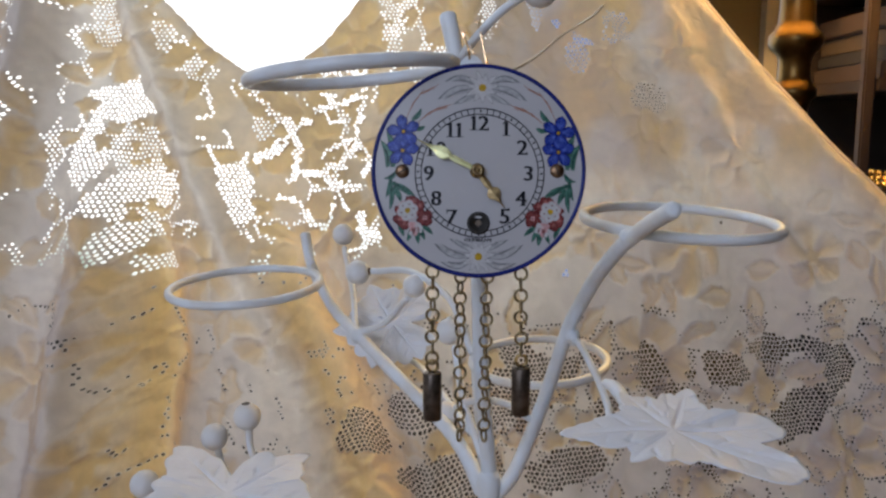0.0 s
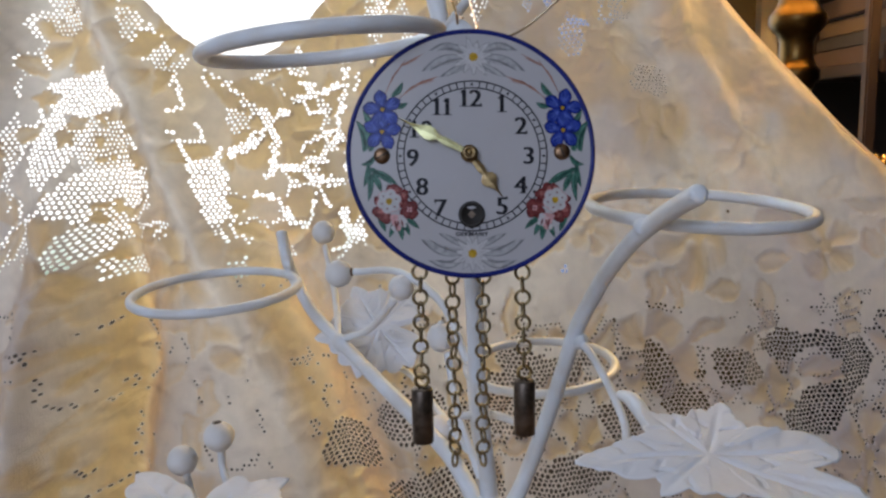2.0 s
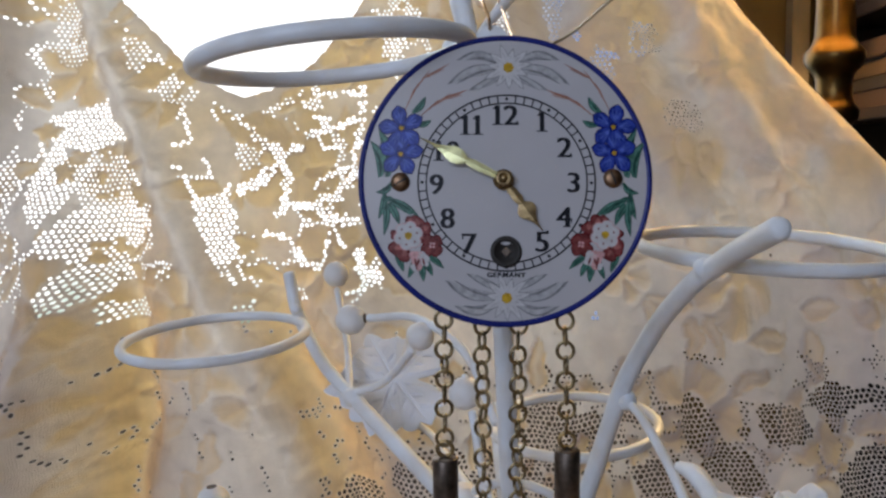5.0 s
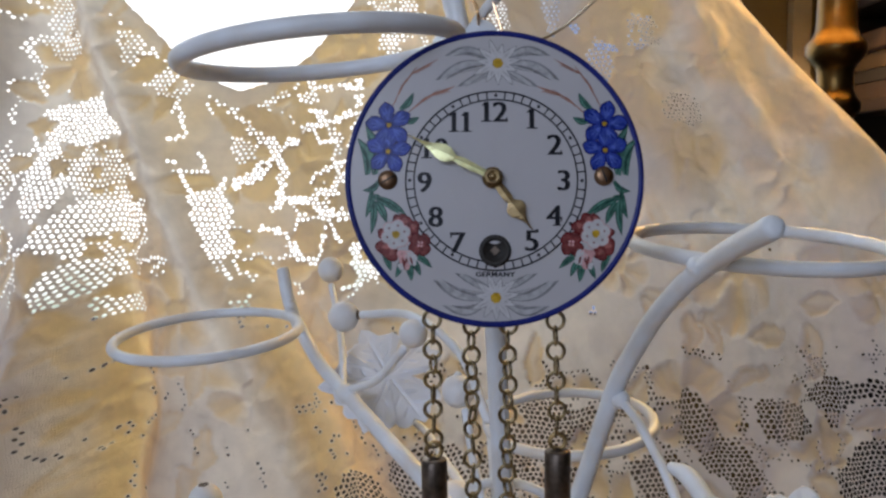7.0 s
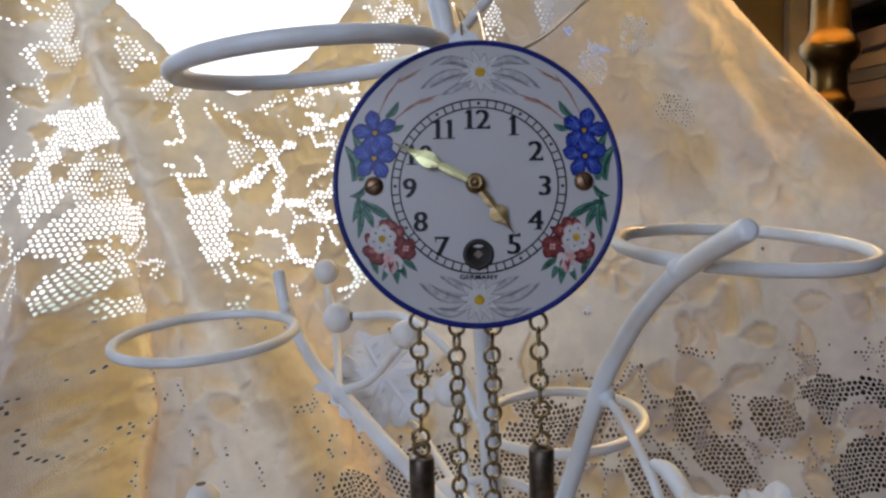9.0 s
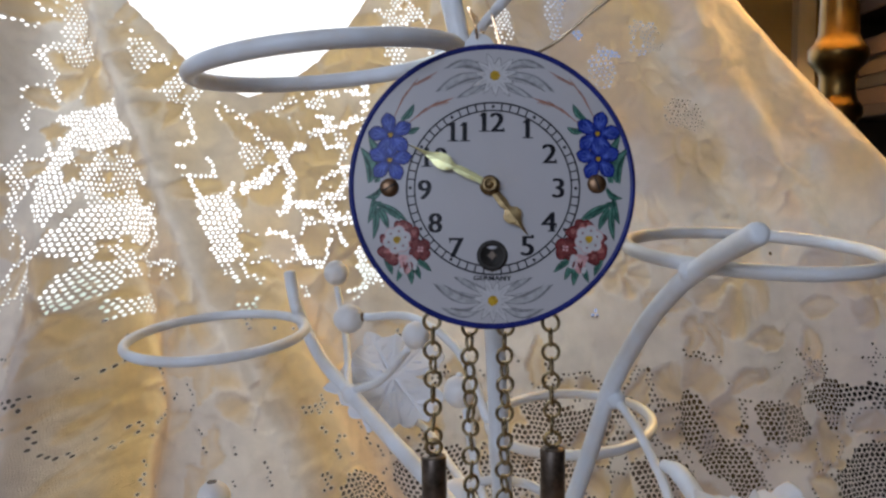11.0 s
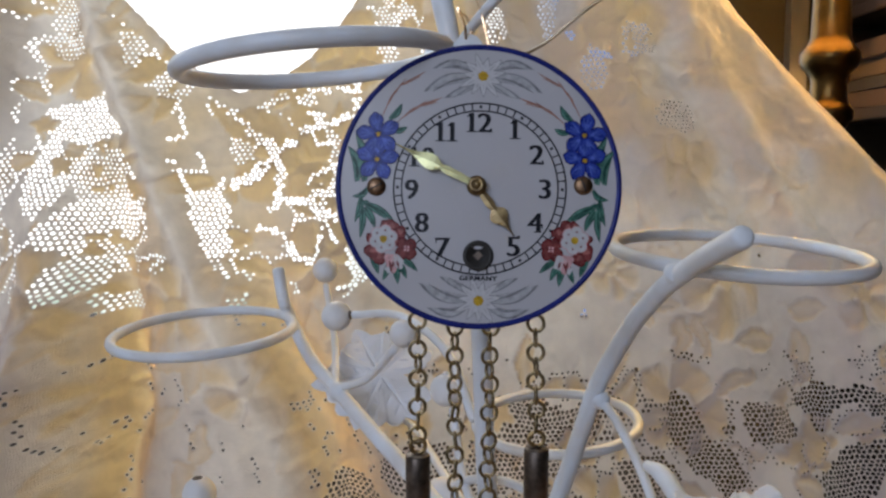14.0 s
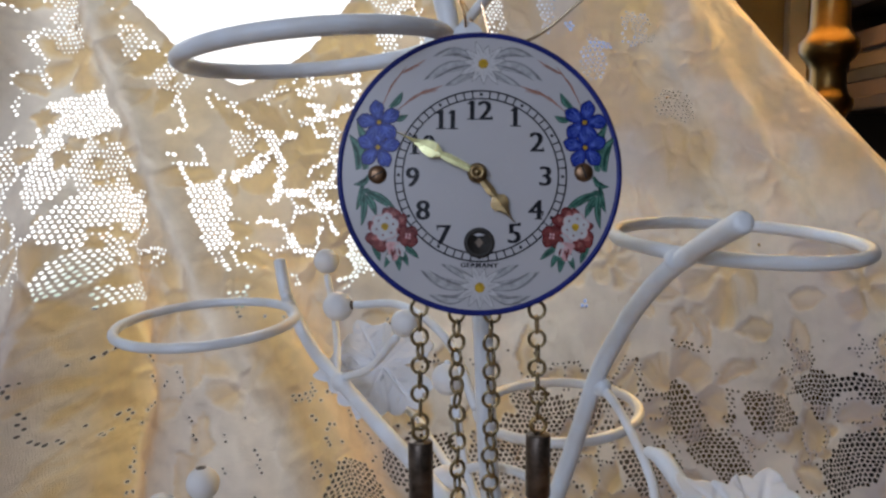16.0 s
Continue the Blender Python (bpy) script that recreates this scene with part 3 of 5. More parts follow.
def blade(x0, z0, x1, z1, width, bend=0.0, n=8):
    """A leaf or petal outline from one point to another."""
    dx, dz = x1 - x0, z1 - z0
    left, right = [], []
    for k in range(n + 1):
        t = k / n
        w = width * (math.sin(math.pi * (t * 0.88 + 0.12)) ** 0.8) * 0.5
        w = max(w, 0.02) if t < 1 else 0.02
        b = bend * math.sin(math.pi * t)
        px, pz = x0 + dx * t - dz * b, z0 + dz * t + dx * b
        L = math.hypot(dx, dz) or 1
        left.append((px - dz / L * w, pz + dx / L * w))
        right.append((px + dz / L * w, pz - dx / L * w))
    return left + right[::-1]


def petal(x, z, ang, length, width, n=14):
    """A broad petal, round at its outer end."""
    out = []
    for k in range(n):
        a = 2 * math.pi * k / n
        u, v = 0.5 + 0.5 * math.cos(a), math.sin(a)
        w = width * 0.5 * (0.30 + 0.85 * u - 0.35 * u ** 4) * v
        u = u if k else 1.06
        out.append((x + length * u * math.cos(ang) - w * math.sin(ang), z + length * u * math.sin(ang) + w * math.cos(ang)))
    return out


def px(x, y):
    return (x - 878) * K, (316 - y) * K


# minute track: two circles, ticks and hour dots in one painted band
TX, TZ, RO, RI = 0.37, -0.85, 20.8, 19.25
tv, tfc = [], []


def strip(a0, a1, r0, r1):
    b = len(tv)
    for a, r in ((a0, r0), (a1, r0), (a1, r1), (a0, r1)):
        tv.append(on_dial(TX + r * math.sin(a), TZ + r * math.cos(a), 0.06))
    tfc.append((b, b + 3, b + 2, b + 1))


for k in range(240):
    a0, a1 = 2 * math.pi * k / 240, 2 * math.pi * (k + 1) / 240
    strip(a0, a1, RO, RO + 0.42)
    strip(a0, a1, RI - 0.38, RI)
for k in range(60):
    a = 2 * math.pi * k / 60
    if k % 5:
        strip(a - 0.0085, a + 0.0085, RI, RO)
    else:
        b = len(tv)
        for j in range(8):
            q = 2 * math.pi * j / 8
            tv.append(on_dial(TX + 20.1 * math.sin(a) + 0.42 * math.cos(q), TZ + 20.1 * math.cos(a) + 0.42 * math.sin(q), 0.06))
        tfc.append(tuple(range(b, b + 8)))
obj("minute_track", tv, tfc, INK, dial, False, "black printed minute track")


def words(name, body, x, z, height, parent, thick=0.0, stretch=1.0, serif=(), label="", spacing=1.0, bold=0.0):
    """Printed characters from the built-in font, with serifs as bars: (x0, z0, x1, z1) in shares of the height."""
    cu = bpy.data.curves.new(name, "FONT")
    cu.body, cu.align_x, cu.align_y, cu.size, cu.offset = body, "CENTER", "CENTER", 1.0, thick
    cu.space_character = spacing
    cu.resolution_u = 4
    tmp = new(name, cu)
    me = bpy.data.meshes.new_from_object(tmp.evaluated_get(bpy.context.evaluated_depsgraph_get()))
    bpy.data.objects.remove(tmp)
    bpy.data.curves.remove(cu)
    co = np.array([v.co[:] for v in me.vertices])
    lo, hi = co.min(0), co.max(0)
    mid = (lo + hi) / 2
    s = height / (hi[1] - lo[1])
    prints = [tuple(p.vertices) for p in me.polygons]
    bpy.data.meshes.remove(me)
    verts, faces = [], []
    # broad uprights and thin level strokes: the character printed in small steps to the side
    steps = (-1.0, -0.5, 0.0, 0.5, 1.0) if bold else (0.0,)
    for k, f in enumerate(steps):
        b = len(verts)
        verts += [on_dial(x + (c[0] - mid[0]) * s * stretch + f * bold * height, z + (c[1] - mid[1]) * s, 0.06 + 0.006 * k) for c in co]
        faces += [tuple(i + b for i in q) for q in prints]
        if k:
            i, j = prints[0][0], prints[0][1]
            faces.append((b - len(co) + i, b - len(co) + j, b + j, b + i))
    for x0, z0, x1, z1 in serif:
        b = len(verts)
        verts += [on_dial(x + u * height, z + w * height, 0.096) for u, w in ((x0, z0), (x1, z0), (x1, z1), (x0, z1))]
        faces.append((b, b + 1, b + 2, b + 3))
        near = min(range(b), key=lambda i: (verts[i] - (verts[b] + verts[b + 2]) / 2).length)
        faces.append((b, b + 1, near))
    return obj(name, verts, faces, INK, parent, False, label)


WIDE = {"1": 0.62, "2": 1.12, "3": 1.08, "4": 1.10, "5": 1.08, "7": 1.12, "8": 1.06, "9": 1.06, "0": 0.98}
STEP = {"12": (-1.80, 1.40), "10": (-2.10, 1.30), "11": (-1.45, 1.45)}
for body, u, v in (("12", 878, 201), ("1", 944, 213), ("2", 984, 259), ("3", 1000, 322), ("4", 983, 384), ("5", 944, 428), ("7", 815, 432), ("8", 776, 387), ("9", 756, 326), ("10", 775, 266), ("11", 818, 219)):
    nx, nz = px(u, v)
    for k, ch in enumerate(body):
        dx = STEP[body][k] if len(body) > 1 else 0.0
        serif = {"1": ((-0.26, -0.5, 0.28, -0.44), (-0.24, 0.30, -0.02, 0.36)), "2": ((0.28, -0.5, 0.35, -0.28),), "5": ((0.20, 0.40, 0.33, 0.56),), "7": ((-0.36, 0.22, -0.30, 0.5),), "4": ((-0.06, -0.5, 0.34, -0.44), (0.33, -0.30, 0.39, -0.12))}.get(ch, ())
        words("numeral", ch, nx + dx, nz, 4.75, dial, -0.004, 0.86 if ch == "1" else WIDE[ch] * 0.96, serif, "", 1.0, 0.060 if ch == "1" else 0.052)
words("origin_mark", "GERMANY", *px(881, 487), 1.15, dial, 0.012, 1.12, (), "", 1.14, 0.07)


def edelweiss(x, y, up=1):
    cx, cz = px(x, y)
    shapes = []
    for s in (1, -1):
        for (u0, v0, u1, v1, w, bend) in ((16, -8, 94, -14, 18, 0.16), (16, 2, 110, 31, 21, 0.10), (10, 14, 72, 43, 14, 0.0)):
            v0, v1, bend = v0 * up, v1 * up, bend * up
            o = blade(cx + s * u0 * K, cz - v0 * K, cx + s * u1 * K, cz - v1 * K, w * K, s * bend)
            shapes.append((o, GREY_INK, 0.03))
            ins = blade(cx + s * (u0 + 2) * K, cz - v0 * K, cx + s * (u1 - 7) * K, cz - v1 * K * 0.97, (w - 3.4) * K, s * bend)
            shapes.append((ins, GREY_WASH, 0.045))
            shapes.append((blade(cx + s * (u0 + 4) * K, cz - v0 * K, cx + s * (u1 - 16) * K, cz - v1 * K, 2.0 * K, s * bend * 0.9), GREY_INK, 0.055))
    for k in range(11):
        a = 2 * math.pi * (k + 0.3) / 11
        L = 43 + 6 * math.sin(k * 2.3)
        e = (cx + L * K * math.cos(a), cz + L * K * math.sin(a))
        shapes.append((blade(cx, cz, *e, 13.4 * K), GREY_INK, 0.06))
        e2 = (cx + (L - 2.4) * K * math.cos(a), cz + (L - 2.4) * K * math.sin(a))
        shapes.append((blade(cx, cz, *e2, 11.6 * K), PETAL_WHITE, 0.075))
        shapes.append((blade(cx + 16 * K * math.cos(a), cz + 16 * K * math.sin(a), cx + (L - 14) * K * math.cos(a + 0.05), cz + (L - 14) * K * math.sin(a + 0.05), 2.2 * K), GREY_WASH, 0.085))
    for k in range(7):
        a = 2 * math.pi * k / 7
        shapes.append((blob(cx + 5.5 * K * math.cos(a), cz + 5.5 * K * math.sin(a), 4.4 * K, n=8), YELLOW, 0.10))
    shapes.append((blob(cx, cz, 6 * K, n=10), YELLOW, 0.105))
    merged("edelweiss_flower", shapes, None, "grey outlined edelweiss with yellow centre")


edelweiss(884, 113)
edelweiss(882, 528, -1)


def gentian(x, y, r, turn):
    cx, cz = px(x, y)
    shapes = []
    for k in range(5):
        a = 2 * math.pi * k / 5 + turn
        shapes.append((petal(cx, cz, a, r * K, r * 0.96 * K), BLUE_DARK, 0.07 + 0.006 * k))
        shapes.append((petal(cx + 2 * K * math.cos(a), cz + 2 * K * math.sin(a), a, (r - 4.0) * K, r * 0.80 * K), BLUE, 0.10 + 0.006 * k))
        for o in (-0.25, 0.02, 0.28):
            shapes.append((blade(cx + 10 * K * math.cos(a), cz + 10 * K * math.sin(a), cx + r * 0.8 * K * math.cos(a + o), cz + r * 0.8 * K * math.sin(a + o), 3.2 * K), BLUE_LIGHT, 0.14))
    shapes.append((blob(cx, cz, 7.5 * K, n=10), BLUE_DARK, 0.15))
    shapes.append((blob(cx, cz, 4.2 * K, n=10, wob=0.1), YELLOW, 0.16))
    merged("gentian_flower", shapes, None, "deep blue painted gentian flower")


def green_leaf(x0, y0, x1, y1, w, bend=0.0):
    a, b = px(x0, y0), px(x1, y1)
    mid = ((a[0] * 0.15 + b[0] * 0.85), (a[1] * 0.15 + b[1] * 0.85))
    return [(blade(*a, *b, w * K, bend), GREEN_DARK, 0.05), (blade(*a, *((a[0] * 0.05 + b[0] * 0.95), (a[1] * 0.05 + b[1] * 0.95)), (w - 3.2) * K, bend), GREEN, 0.065), (blade(*a, *mid, 2.2 * K, bend), GREEN_DARK, 0.08)]


def rose(x, y, s):
    cx, cz = px(x, y)
    shapes = []
    for u, v, r in ((14, -22, 16), (30, -12, 14), (-20, 22, 17), (-8, 34, 15), (22, 4, 12), (-24, -2, 10), (2, -26, 10)):
        q = px(x + s * u, y + v)
        shapes.append((blob(*q, r * 0.90 * K, wob=0.13, ph=u), RED_DARK, 0.07))
        shapes.append((blob(*q, (r * 0.90 - 2.6) * K, wob=0.16, ph=u), RED, 0.085))
        shapes.append((blob(q[0] + 1.5 * K, q[1] + 2 * K, r * 0.34 * K, wob=0.2, ph=v), ROSE_MID, 0.092))
    for u, v, r in ((42, 16, 13), (34, 26, 11), (50, 26, 10), (36, 8, 10), (50, 10, 10)):
        q = px(x + s * u, y + v)
        shapes.append((blob(*q, (r + 1.5) * K, wob=0.08, ph=v), RED_DARK, 0.09))
        shapes.append((blob(*q, (r - 1) * K, wob=0.1, ph=v), RED, 0.105))
    for k in range(4):
        a = 0.7 + 1.57 * k
        q = px(x + s * 43, y + 17)
        shapes.append((blob(q[0] + 4 * K * math.cos(a), q[1] + 4 * K * math.sin(a), 2.4 * K, n=8), PINK, 0.12))
    for u, v, r in ((14, 38, 12), (26, 40, 11), (18, 50, 11), (30, 48, 7), (10, 56, 6)):
        shapes.append((blob(*px(x + s * u, y + v), r * K, wob=0.18, ph=v), PINK if (u + v) % 3 else PETAL_WHITE, 0.11))
    for u, v, u1, v1 in ((12, 40, 16, 62), (20, 42, 14, 56), (26, 40, 30, 54)):
        shapes.append((blade(*px(x + s * u, y + v), *px(x + s * u1, y + v1), 4 * K), RED, 0.125))
    for k in range(6):
        a = 2 * math.pi * k / 6 + 0.3
        shapes.append((blob(cx + 15 * K * math.cos(a), cz + 15 * K * math.sin(a), 12.2 * K, n=12), PINK, 0.13))
        shapes.append((blob(cx + 15 * K * math.cos(a), cz + 15 * K * math.sin(a), 10.8 * K, n=12), PETAL_WHITE, 0.14))
        shapes.append((blob(cx + 16 * K * math.cos(a), cz + 16 * K * math.sin(a), 2.0 * K, n=6), RED, 0.155))
    shapes.append((blob(cx, cz, 7 * K, n=10, wob=0.1), YELLOW, 0.17))
    merged("rose_flower", shapes, None, "red and white painted alpine rose")


for s in (1, -1):
    def at(x):
        return x if s == 1 else 878 + 884 - x + (2 if x < 700 else 0)
    gentian(at(692), 224 - (0 if s == 1 else 3), 41, 0.5 if s == 1 else 2.6)
    gentian(at(691), 271 - (0 if s == 1 else 3), 40, 0.2 if s == 1 else 2.9)
    leaves = []
    for x0, y0, x1, y1, w, bend in ((668, 312, 650, 222, 21, 0.10), (655, 312, 636, 246, 20, 0.14), (712, 196, 735, 166, 13, 0.1), (718, 218, 746, 210, 12, 0.1), (676, 322, 646, 340, 12, -0.2)):
        leaves += green_leaf(at(x0), y0, at(x1), y1, w, s * -bend)
    merged("leaf_spray", leaves, None, "blue-green painted leaves")
    leaves = []
    for x0, y0, x1, y1, w in ((662, 342, 652, 388, 12), (664, 352, 662, 418, 13), (670, 360, 690, 398, 14), (668, 352, 712, 382, 13), (672, 352, 726, 386, 12), (660, 332, 664, 362, 6), (664, 350, 680, 352, 7)):
        leaves += green_leaf(at(x0), y0, at(x1), y1, w, s * 0.06)
    for x0, y0, x1, y1, w in ((684, 452, 698, 482, 12), (716, 462, 706, 494, 11), (724, 458, 734, 500, 14), (732, 458, 750, 490, 12), (738, 452, 770, 476, 12), (742, 446, 762, 450, 11), (744, 430, 766, 438, 10)):
        leaves += green_leaf(at(x0), y0, at(x1), y1, w, s * 0.05)
    merged("leaf_spray", leaves, None, "blue-green painted leaves")
    rose(at(706), 418 - (0 if s == 1 else 3), s)
    ears = []
    for pts in (((698, 192), (712, 158), (730, 132), (760, 116)), ((726, 202), (746, 184), (768, 170), (794, 162))):
        for (xa, ya), (xb, yb) in zip(pts, pts[1:]):
            ears.append((blade(*px(at(xa), ya), *px(at(xb), yb), 2.0 * K), WHEAT, 0.05))
            for t in (0.1, 0.35, 0.6, 0.85):
                xm, ym = xa + (xb - xa) * t, ya + (yb - ya) * t
                if xa != pts[0][0] or t > 0.5:
                    ears.append((blade(*px(at(xm), ym), *px(at(xm + (xb - xa) * 0.62 + 4), ym + (yb - ya) * 0.55 - 5), 2.2 * K), WHEAT, 0.055))
                    ears.append((blade(*px(at(xm), ym), *px(at(xm + (xb - xa) * 0.55 - 3), ym + (yb - ya) * 0.55 + 6), 1.9 * K), WHEAT, 0.055))
    merged("wheat_ear", ears, None, "thin brown painted wheat ears")

# screws, grommet, pivot
for u, v, tilt in ((691, 322, 0.5), (1070, 314, -1.2)):
    x, z = px(u, v)
    d0 = dome(x, z)
    sc = dial_part("screw", *lathe([(2.25, -d0 + 0.2), (2.3, -d0 - 0.35), (2.0, -d0 - 0.8), (1.2, -d0 - 1.1), (0.01, -d0 - 1.2)], 24, (x, 0, z), "y"), SCREW, clock)
    c, s2 = math.cos(tilt), math.sin(tilt)
    sv = [(x + c * a - s2 * b, -d0 - y, z + s2 * a + c * b) for a, b, y in ((-1.7, -0.2, 0.98), (1.7, -0.2, 0.98), (1.7, 0.2, 0.98), (-1.7, 0.2, 0.98), (-1.2, -0.2, 1.24), (1.2, -0.2, 1.24), (1.2, 0.2, 1.24), (-1.2, 0.2, 1.24))]
    dial_part("slot", sv, box((0, 0, 0), (1, 1, 1))[1], RUBBER, sc, False, "dark screw slot")
gx, gz = px(880, 446)
gd = dome(gx, gz)
dial_part("winding_grommet", *lathe([(3.7, -gd + 0.3), (3.75, -gd - 0.25), (3.45, -gd - 0.65), (2.9, -gd - 0.7), (2.45, -gd - 0.35), (2.35, -gd - 0.08), (0.01, -gd - 0.04)], 36, (gx, 0, gz), "y"), RUBBER, clock)
dial_part("winding_arbor", *lathe([(1.25, -gd - 0.05), (1.25, -gd - 0.55), (1.1, -gd - 0.7), (0.01, -gd - 0.7)], 4, (gx, 0, gz), "y"), WEIGHT, clock, False)
AX, AZ = px(874.8, 318.5)


def pointer(name, tx, ty, lozenge, half, lift, material, stem):
    """A flat spade pointer from the pivot to its tip."""
    ex, ez = px(tx, ty)
    L = math.hypot(ex - AX, ez - AZ)
    ux, uz = (ex - AX) / L, (ez - AZ) / L
    stations = [(0.0, stem * 0.8), (0.12, stem * 0.85), (0.24, stem), (0.36, stem * 1.1), (lozenge - 0.14, stem * 0.75), (lozenge - 0.10, half * 0.62), (lozenge - 0.06, half * 0.90), (lozenge, half), (lozenge + 0.06, half * 0.86), (lozenge + 0.13, half * 0.50), (lozenge + 0.20, half * 0.26), (lozenge + 0.28, 0.24), (1.0, 0.10)]
    verts, faces = [], []
    for f, w in stations:
        for side, up in ((-1, 0), (0, 0.22), (1, 0), (1, -0.25), (-1, -0.25)):
            x = AX + ux * L * f - uz * w * side
            z = AZ + uz * L * f + ux * w * side
            verts.append((x, -1.6 - lift - up, z))
    for i in range(len(stations) - 1):
        for k in range(5):
            k2 = (k + 1) % 5
            faces.append((i * 5 + k, i * 5 + k2, i * 5 + 5 + k2, i * 5 + 5 + k))
    faces += [tuple(range(5)), tuple(len(verts) - 5 + k for k in range(5))[::-1]]
    return dial_part(name, verts, faces, material, clock, False)


pointer("hour_pointer", 944, 409, 0.60, 2.35, 1.0, OLD_BRASS, 1.05)
pointer("minute_pointer", 726, 245, 0.58, 2.0, 2.2, GLINT_BRASS, 0.95)
dial_part("pivot_nut", *lathe([(2.4, -1.5), (2.4, -2.9), (1.9, -3.0), (2.0, -4.4), (1.6, -4.7), (1.05, -4.7), (0.95, -4.3), (0.8, -4.3), (0.7, -4.9), (0.01, -5.0)], 28, (AX, 0, AZ), "y"), OLD_BRASS, clock)

# chains and weights, which hang plumb
link_line = []
for k in range(22):
    a = 2 * math.pi * k / 22
    link_line.append((2.02 * MM * math.cos(a), 0.0, 2.12 * MM * math.sin(a)))
lv, lf = sweep(link_line, 0.46 * MM, 8, True)
link_mesh = bpy.data.meshes.new("link")
link_mesh.from_pydata([tuple(v) for v in lv], [], lf)
link_mesh.materials.append(CHAIN_BRASS)
link_mesh.shade_smooth()
PITCH = 3.72 * MM
rng = random.Random(4)


def chain(x, y, top, bottom, turn0, twist, lean=0.0):
    ch = new("chain")
    ch.parent = clock
    ch.location = (x, y, top)
    ch.empty_display_size = 0.005
    n = int(round((top - bottom) / PITCH))
    for i in range(n):
        ln = new("link", link_mesh)
        ln.parent = ch
        t = (90 if i % 2 else 0) + turn0 + twist * i + rng.uniform(-14, 14)
        ln.matrix_local = pose(lean * i * PITCH + rng.uniform(-0.12, 0.12) * MM, rng.uniform(-0.1, 0.1) * MM, -i * PITCH, rng.uniform(-5, 5), rng.uniform(-7, 7), t)
    return ch


def weight(x, y, top):
    lp, lfc = sweep([(1.9 * MM * math.cos(a) + x, y, 1.9 * MM * math.sin(a) + top + 2.2 * MM) for a in [2 * math.pi * k / 18 for k in range(18)]], 0.55 * MM, 8, True)
    prof = [(0.01, -16.8), (2.9, -16.8), (3.2, -16.5), (3.2, -0.5), (2.95, -0.1), (2.4, 0.0), (0.8, 0.05), (0.7, 0.6), (0.01, 0.7)]
    w = obj("weight", *lathe([(r * MM, h * MM) for r, h in prof], 32, (x, y, top)), WEIGHT, clock)
    obj("weight_loop", lp, lfc, OLD_BRASS, w, True, "brass hanging loop")


YC = 0.002
chain(-0.0150, YC, -0.0340, -0.0672, 8, 0, -0.005)
weight(-0.0151, YC, -0.0688)
chain(0.0146, YC, -0.0346, -0.0640, 5, 0, 0.02)
weight(0.0152, YC, -0.0668)
chain(-0.0056, YC + 0.001, -0.0358, -0.0935, 12, 9)
chain(0.0033, YC + 0.001, -0.0358, -0.0940, 6, 1.5, -0.01)

# gold hook wires between the tab and the branch above
CL = Vector(clock.location)


def cp(*pts):
    return [tuple(Vector(p) - CL) for p in pts]


rod("hook", cp((0.0090, 0.3005, 0.3415), (0.0085, 0.2985, 0.3450), (0.0070, 0.3050, 0.3500), (0.0068, 0.3300, 0.3535), (0.0090, 0.3420, 0.3545), (0.0105, 0.3440, 0.3510), (0.0100, 0.3300, 0.3475), (0.0105, 0.3050, 0.3440)), 0.00038, GOLD_WIRE, clock, 8, 8)
rod("hook", cp((0.0120, 0.3060, 0.3540), (0.0118, 0.3300, 0.3575), (0.0135, 0.3420, 0.3560), (0.0140, 0.3330, 0.3520), (0.0150, 0.3050, 0.3400)), 0.00034, GOLD_WIRE, clock, 8, 8)
rod("hanging_wire", cp((0.0150, 0.3060, 0.3375), (0.0230, 0.3060, 0.3385), (0.0300, 0.3060, 0.3420), (0.0400, 0.3040, 0.3500), (0.0490, 0.3020, 0.3555), (0.0525, 0.3010, 0.3590)), 0.00042, STEEL, clock, 8, 8)


# ---- lace ----
PIT = 0.0030
GX0, GX1, GZ0, GZ1 = -0.44, 0.49, 0.003, 0.52


def value_noise(x, z, scale, seed):
    """Smooth noise in 0..1 over arrays."""
    u, v = np.asarray(x) * scale + 100, np.asarray(z) * scale + 100
    tab = np.random.RandomState(seed).rand(256, 256)
    i, j = np.floor(u).astype(int), np.floor(v).astype(int)
    f, g = u - i, v - j
    f, g = f * f * (3 - 2 * f), g * g * (3 - 2 * g)
    a = tab[i % 256, j % 256] * (1 - f) + tab[(i + 1) % 256, j % 256] * f
    b = tab[i % 256, (j + 1) % 256] * (1 - f) + tab[(i + 1) % 256, (j + 1) % 256] * f
    return a * (1 - g) + b * g


def across(x, z, line):
    """Distance across a fold line given as (z, x) pairs from low to high."""
    return x - np.interp(z, [p[0] for p in line], [p[1] for p in line])


def ridge(x, z, line, width, height):
    return height * np.exp(-(across(x, z, line) / width) ** 2)


def top_edge(x):
    """Upper outline of the lace: the swag's dip and its two rising sides."""
    return np.interp(x, [-0.46, -0.37, -0.290, -0.211, -0.171, -0.146, -0.1346, -0.120, -0.108, -0.092, -0.073, -0.058, 0.0, 0.03], [0.60, 0.55, 0.49, 0.4186, 0.377, 0.360, 0.3555, 0.360, 0.366, 0.379, 0.403, 0.427, 0.55, 0.60])


def right_edge(z):
    return np.interp(z, [0.0, 0.10, 0.20, 0.2592, 0.30, 0.365, 0.424, 0.50, 0.60], [0.66, 0.54, 0.425, 0.353, 0.314, 0.264, 0.219, 0.175, 0.135])


